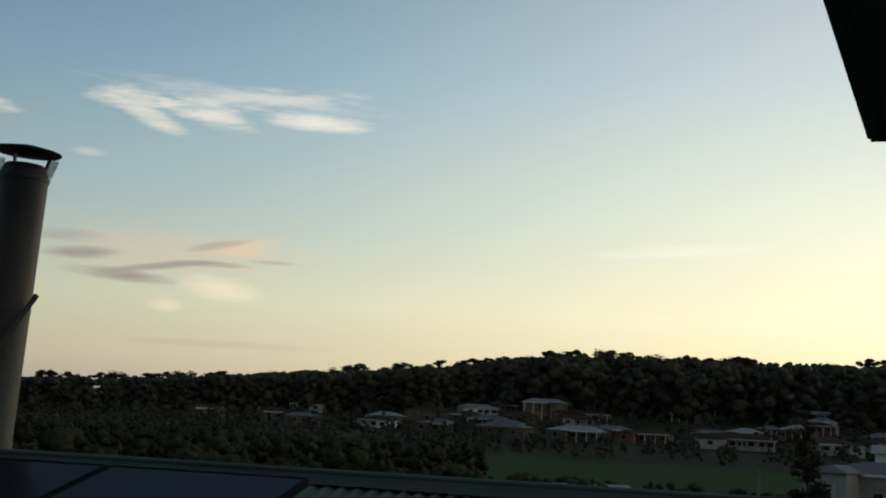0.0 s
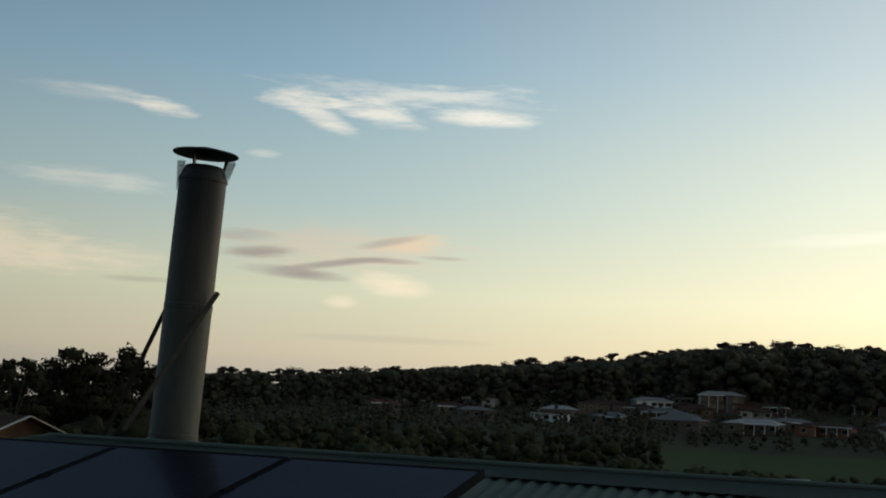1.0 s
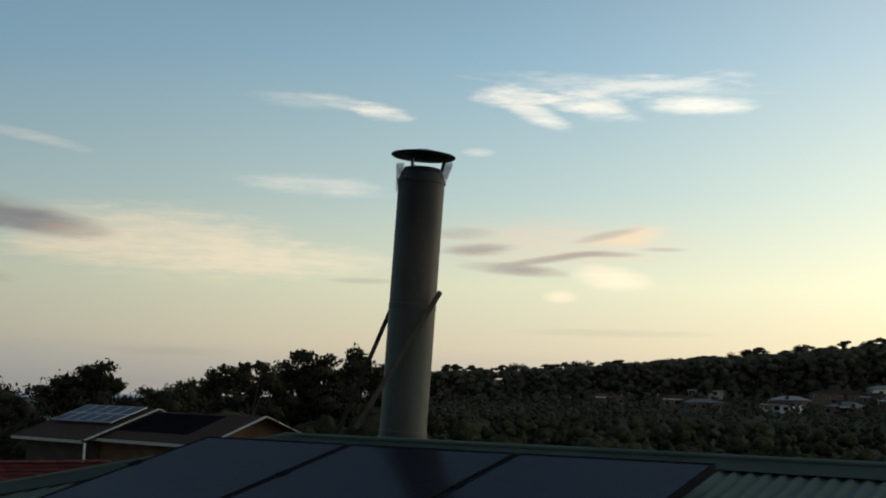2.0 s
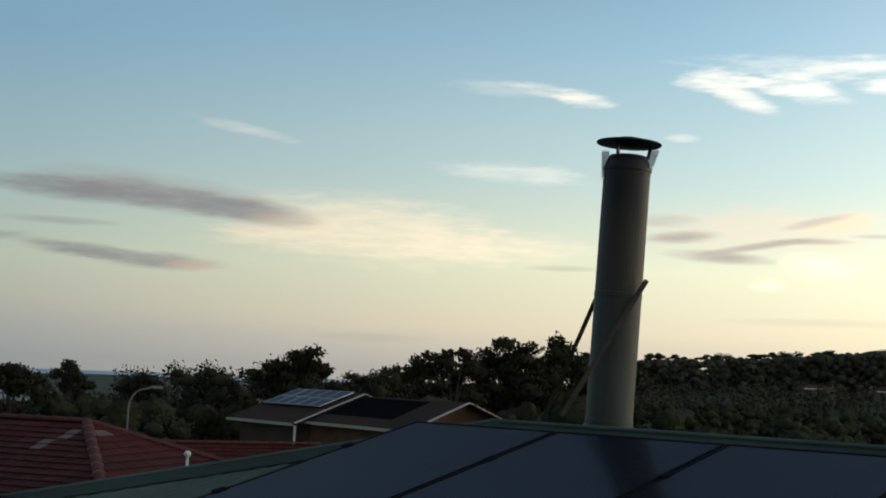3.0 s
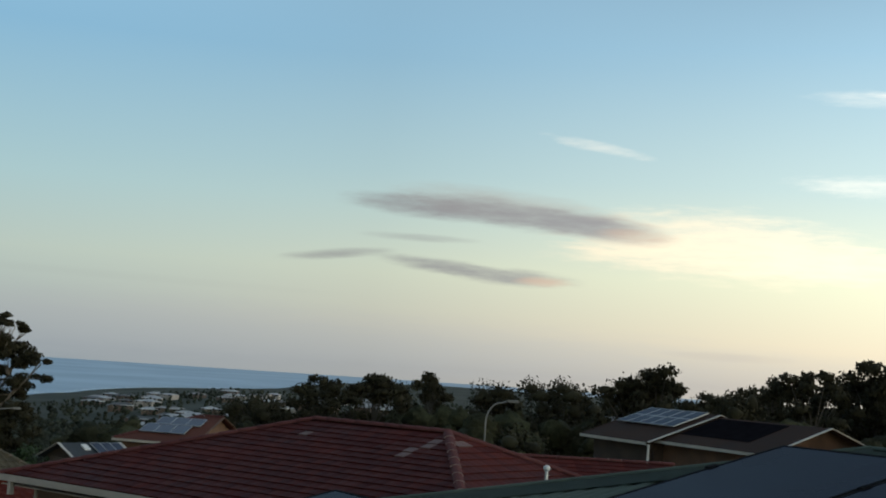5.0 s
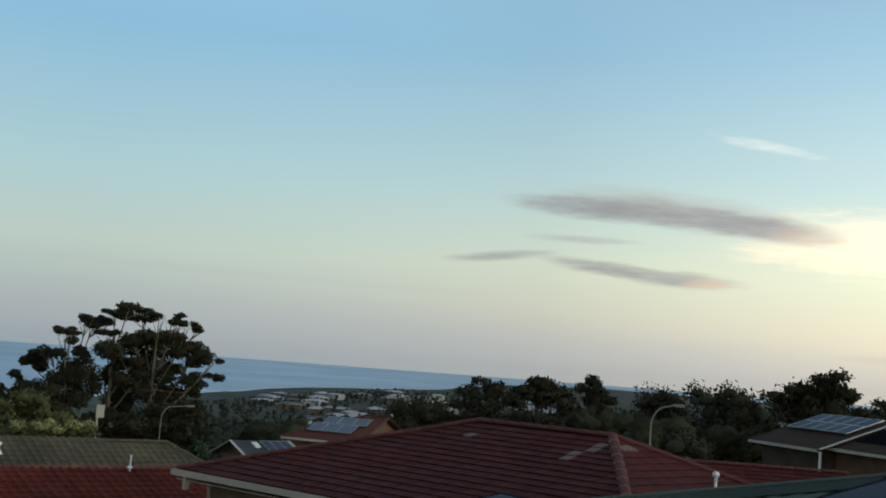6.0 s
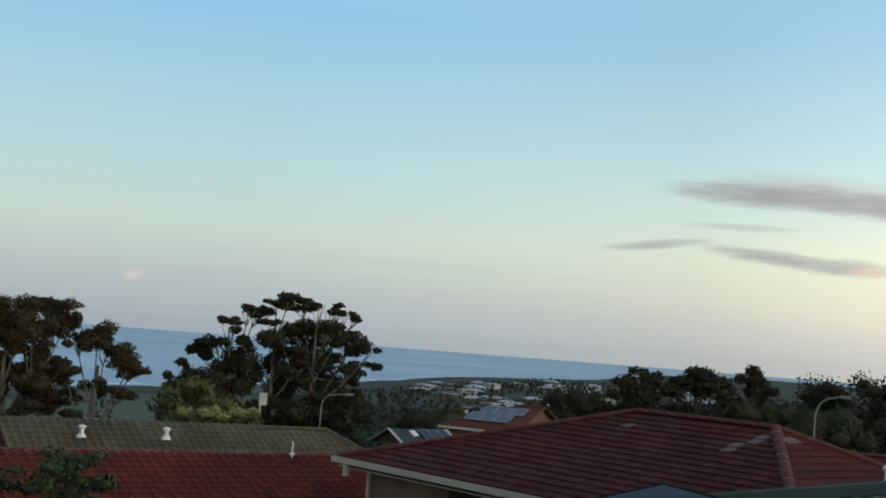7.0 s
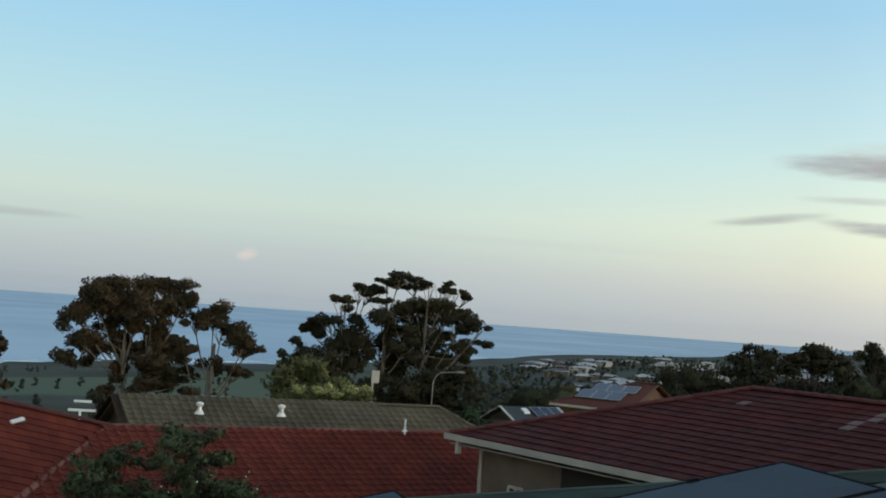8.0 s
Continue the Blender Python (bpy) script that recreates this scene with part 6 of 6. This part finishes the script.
KINDS, FAR_KINDS = [], []
for s_ in range(8):
    for kd in ("gum", "round"):
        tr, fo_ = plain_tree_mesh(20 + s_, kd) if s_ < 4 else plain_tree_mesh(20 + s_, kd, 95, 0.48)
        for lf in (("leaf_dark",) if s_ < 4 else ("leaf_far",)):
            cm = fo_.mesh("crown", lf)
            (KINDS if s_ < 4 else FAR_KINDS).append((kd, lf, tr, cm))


def skyline_trees():
    """Trees whose tops make the skyline: azimuth, the height of their tops, how far they stand."""
    rnd = random.Random(4)
    tops_az = (-22, -15.7, -12.4, -9.8, -5.4, -3, 0.5, 2.7, 5.9, 8.8, 12.1, 17.6, 20.9, 22.8, 25.8, 28.5, 29.9, 31.8, 34.1, 35.6, 39, 41.9, 44.2, 46.4, 48.8, 50.6)
    tops_el = (3.3, 2.99, 3.06, 3.13, 3.18, 2.7, 2.3, 2.0, 1.85, 1.45, 1.3, 0.9, 1.35, 1.2, 0.65, 0.45, -0.1, 0.6, -0.4, -0.15, -0.5, -0.4, -0.6, -0.75, -1.1, -1.9)
    az = -24.0
    while az < 50:
        far = az < 18.5
        d = rnd.uniform(575, 620) if far else rnd.uniform(125, 170)
        el = float(np.interp(az, tops_az, tops_el)) + rnd.uniform(-0.22, 0.12)
        top = 5 + d * math.tan(radians(el))
        p = spot(az, d)
        p.z = ground_z(p.x, p.y)
        h = max(5.0, top - p.z)
        shape = "gum" if rnd.random() < 0.7 else "round"
        kd, lf, tr, cm = rnd.choice([k for k in (FAR_KINDS if far else KINDS) if k[0] == shape and (far or k[1] == "leaf_dark")])
        planted("tree", "dark gum tree standing in the skyline wood", p, rnd.uniform(0, 360), h / 10.0, tr, cm, rnd.uniform(0.7, 1.0) if not far else rnd.uniform(1.0, 1.7))
        az += (0.55 if far else 1.0 if az < 33 else 2.6) * rnd.uniform(0.6, 1.4)


skyline_trees()


def marked_trees():
    """Trees that stand out by their size or shape."""
    rnd = random.Random(12)
    for az, el, d, wide, kd in ((31.8, 0.85, 118, 0.95, "gum"), (32.3, 0.2, 121, 1.2, "round"), (33.2, -0.1, 120, 1.2, "gum"), (28.5, 0.6, 112, 0.8, "round"), (27.1, 0.62, 125, 0.55, "gum"), (25.6, 0.82, 120, 1.1, "gum"), (22.8, 1.35, 128, 1.1, "gum"),
                                (21.0, 1.42, 130, 1.0, "gum"), (35.6, -0.12, 140, 1.3, "round"), (37.0, -0.2, 150, 1.2, "round"), (39.2, -0.5, 160, 1.1, "round"), (41.9, -0.38, 150, 0.6, "gum"), (44.2, -0.62, 130, 1.35, "gum"),
                                (46.4, -0.7, 190, 1.0, "gum"), (48.8, -1.1, 180, 1.2, "round"), (38.0, -1.9, 60, 1.0, "round"), (50.2, -1.8, 150, 1.1, "round")):
        p = spot(az, d)
        p.z = ground_z(p.x, p.y)
        h = (5 + d * math.tan(radians(el)) - p.z) * 1.06
        k, lf, tr, cm = rnd.choice([k for k in KINDS if k[0] == kd and k[1] == "leaf_dark"])
        planted("tree", "tall dark tree standing clear of the others", p, rnd.uniform(0, 360), h / 10.0, tr, cm, wide * (0.8 if h > 13 else 1.0))


marked_trees()


def garden_shrubs():
    for az, d, top, w, leaf in ((37.4, 50, 2.15, 0.75, "leaf_olive"), (34.6, 52, 1.75, 0.6, "leaf_yellow"), (33.6, 54, 1.8, 0.7, "leaf_olive"), (58.6, 66, 0.2, 0.9, "leaf_green")):
        p = spot(az, d)
        g = ground_z(p.x, p.y)
        blobs = [(0.0, top - g - 0.5, w, 0.5), (-0.5 * w, top - g - 1.0, w, 0.6), (0.6 * w, top - g - 1.1, w, 0.6), (0.0, top - g - 1.9, w * 1.2, 0.8)]
        crown_tree("shrub", "rounded garden shrub behind the red roof", (p.x, p.y, g), az, blobs, 0.3, [(0.0, top - g - 0.8)], leaf, 0.16, 900, int(az), trunk_r=0.05)


garden_shrubs()


def woods(name, label, az0, az1, d0, d1, count, top_el, seed, hmin=5, hmax=12, leaf="leaf_far", size=0.3, fringe=14, fine=0, skip=None, clumps=9, puff=1.0):
    """A wood of many trees as one mass of foliage; no tree rises over top_el degrees. Trees nearer than fine have rounder clumps."""
    rnd = random.Random(seed)
    fo = Foliage()
    for _ in range(count):
        az, d = rnd.uniform(az0, az1), math.sqrt(rnd.uniform(d0 ** 2, d1 ** 2))
        if skip and skip(az, d):
            continue
        p = spot(az, d)
        g = ground_z(p.x, p.y)
        h = rnd.uniform(hmin, hmax)
        h = min(h, 5 + d * math.tan(radians(top_el(az) if callable(top_el) else top_el)) - g)
        if h < 2.2 or g < -44:
            continue
        for k in range(clumps):
            r = h * rnd.uniform(0.08, 0.16) * puff
            up = 0.1 + 0.85 * (k + rnd.random()) / clumps
            out = 0.3 * (1.1 - 0.75 * up) * h
            c = (p.x + rnd.uniform(-out, out), p.y + rnd.uniform(-out, out), g + h * up - r * 0.8)
            leaf_mass(fo, c, (r * 1.2, r * 1.2, r), d < fine, fringe, size * rnd.uniform(0.8, 1.2))
    ob = fo.build(name, leaf)
    tagged(ob, label, "wood", kind="stuff")


def lawn_gap(az, d):
    return -15 < az < -2.2 and 225 < d < 335


def near_house(az, d):
    """Keeps the sight lines to the marked houses clear."""
    return lawn_gap(az, d) or any(abs(az - h) < w * 0.55 and dh - 30 < d < dh + 4 for h, w, dh in CLEAR)


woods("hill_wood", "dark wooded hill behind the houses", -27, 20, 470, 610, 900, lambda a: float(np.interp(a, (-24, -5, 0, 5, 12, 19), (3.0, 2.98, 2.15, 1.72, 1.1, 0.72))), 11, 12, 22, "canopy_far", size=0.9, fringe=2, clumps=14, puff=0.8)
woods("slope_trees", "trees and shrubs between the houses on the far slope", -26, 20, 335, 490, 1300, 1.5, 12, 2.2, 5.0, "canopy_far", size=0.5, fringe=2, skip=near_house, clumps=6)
woods("valley_wood", "dark trees filling the valley", -26, 26, 75, 330, 760, lambda a: float(np.interp(a, (-24, -17, -2.7, -2.2, 24), (-2.4, -2.4, -2.2, -1.15, -0.8))), 13, 3, 10, "canopy_near", size=0.3, fringe=12, fine=150, skip=lawn_gap)
woods("middle_wood", "belt of dark trees beyond the roofs", 19, 57, 85, 300, 600, lambda a: float(np.interp(a, (20, 28, 32, 40, 45, 52, 56), (-0.1, -0.75, -0.9, -1.3, -1.8, -2.6, -3.0))), 14, 2.5, 13, "canopy_near", size=0.3, fringe=12, fine=150)
COAST = lambda a: float(np.interp(a, (34, 44, 48.8, 51.2, 53.6, 56, 58, 62), (-0.75, -0.85, -1.12, -1.42, -1.7, -2.05, -2.4, -2.9)))
woods("coast_wood", "dark coastal trees below the headland", 34, 62, 240, 560, 900, COAST, 15, 4, 10, "canopy_coast", size=0.5, fringe=2, clumps=6, puff=1.25)
woods("headland_wood", "low scrub and trees between the headland houses", 34, 60, 540, 1230, 1000, COAST, 17, 3, 7, "canopy_coast", size=0.8, fringe=0, clumps=4, puff=1.5)
woods("field_trees", "hedges and scrub on the coastal flats", 58, 95, 130, 800, 520, -3.6, 16, 3, 6, "canopy_coast", size=0.5, fringe=4, skip=lambda a, d: int(d / 60 + a / 5) % 3 and d > 300, clumps=5, puff=1.2)


# ---- shrubs near by ----
def bush(label, place, blobs, leaf, size, per, seed, trunk_r=0.04):
    crown_tree("shrub", label, place, 72, blobs, 0.4, [(-0.3, blobs[0][1]), (0.4, blobs[0][1])], leaf, size, per, seed, trunk_r=trunk_r, bark="shade_and_stems")


p_ = spot(71.6, 14.0)
rnd_ = random.Random(77)
SHRUB = []
for k_ in range(72):
    x_ = rnd_.uniform(-1.25, 1.15)
    top_ = 3.25 - 0.45 * (x_ - 0.1) ** 2 + rnd_.uniform(-0.25, 0.2)
    SHRUB.append((x_, top_ - 0.15 - 1.3 * rnd_.random() ** 1.3, rnd_.uniform(0.16, 0.3), rnd_.uniform(0.13, 0.23)))
bush("leafy dark green shrub with small pale buds", (p_.x, p_.y, 0.2), SHRUB, "leaf_shrub", 0.045, 7500, 31, 0.02)


def pale_buds():
    """Small pale buds over the shrub, too many to count."""
    verts, faces = [], []
    rnd = random.Random(2)
    for _ in range(34):
        c = Vector((p_.x, p_.y, 0.2)) + Matrix.Rotation(radians(72), 3, "Z") @ Vector((rnd.uniform(-0.9, 0.9), -0.3 + rnd.uniform(-0.2, 0.2), rnd.uniform(2.2, 3.0)))
        k = len(verts)
        r = rnd.uniform(0.006, 0.011)
        verts += [tuple(c + Vector(d) * r) for d in ((1, 0, 0), (0, 1, 0), (-1, 0, 0), (0, -1, 0), (0, 0, 1), (0, 0, -1))]
        faces += [(k + a, k + b, k + t) for t in (4, 5) for a, b in ((0, 1), (1, 2), (2, 3), (3, 0))]
    ob = raw("buds", verts, faces, "white")
    tagged(ob, "small pale buds scattered over a shrub", "buds", kind="stuff")


pale_buds()


def hedge():
    p = spot(64.75, 58)
    rnd = random.Random(9)
    h = thing("hedge", "dense olive hedge topped with yellow-green flower heads", "hedge", (p.x, p.y, -3.0), 64.9)
    fo, top = Foliage(), Foliage()
    for k in range(16):
        x = -1.55 + 3.1 * k / 15
        z = 3.75 + rnd.uniform(-0.2, 0.12)
        leaf_cloud(fo, (x, rnd.uniform(-0.4, 0.4), z), (0.42, 0.42, 0.5), 260, 0.14)
        leaf_cloud(fo, (x, rnd.uniform(-0.4, 0.4), z - 0.7), (0.42, 0.42, 0.5), 160, 0.14)
        leaf_cloud(top, (x + rnd.uniform(-0.1, 0.1), -0.15 + rnd.uniform(-0.3, 0.2), z + 0.3), (0.3, 0.3, 0.2), 150, 0.1, core=0)
    fo.build("crown", "leaf_olive", h)
    top.build("flower_canopy", "leaf_yellow", h)
    bm = bmesh.new()
    for k in range(6):
        rod(bm, (-1.4 + 0.55 * k, 0, -3), (-1.35 + 0.55 * k, 0, 3.4), 0.06, 0.03, 6)
    part("stems", bm, "bark", h)


hedge()


def white_panel():
    """A weathered white board on a post beside the hedge."""
    b = thing("sign_board", "weathered white board on a post beside the hedge", "board", tuple(spot(62.9, 58, -4.0)), 63)
    bm = bmesh.new()
    box(bm, (-0.16, -0.03, 5.45), (0.18, 0.03, 6.0))
    bmesh.ops.bevel(bm, geom=bm.edges[:], offset=0.01, segments=1, affect="EDGES")
    part("board", bm, "gutter", b)
    bm = bmesh.new()
    rod(bm, (-0.1, 0.05, -3), (-0.1, 0.05, 5.5), 0.045)
    part("post", bm, "gutter", b)


white_panel()
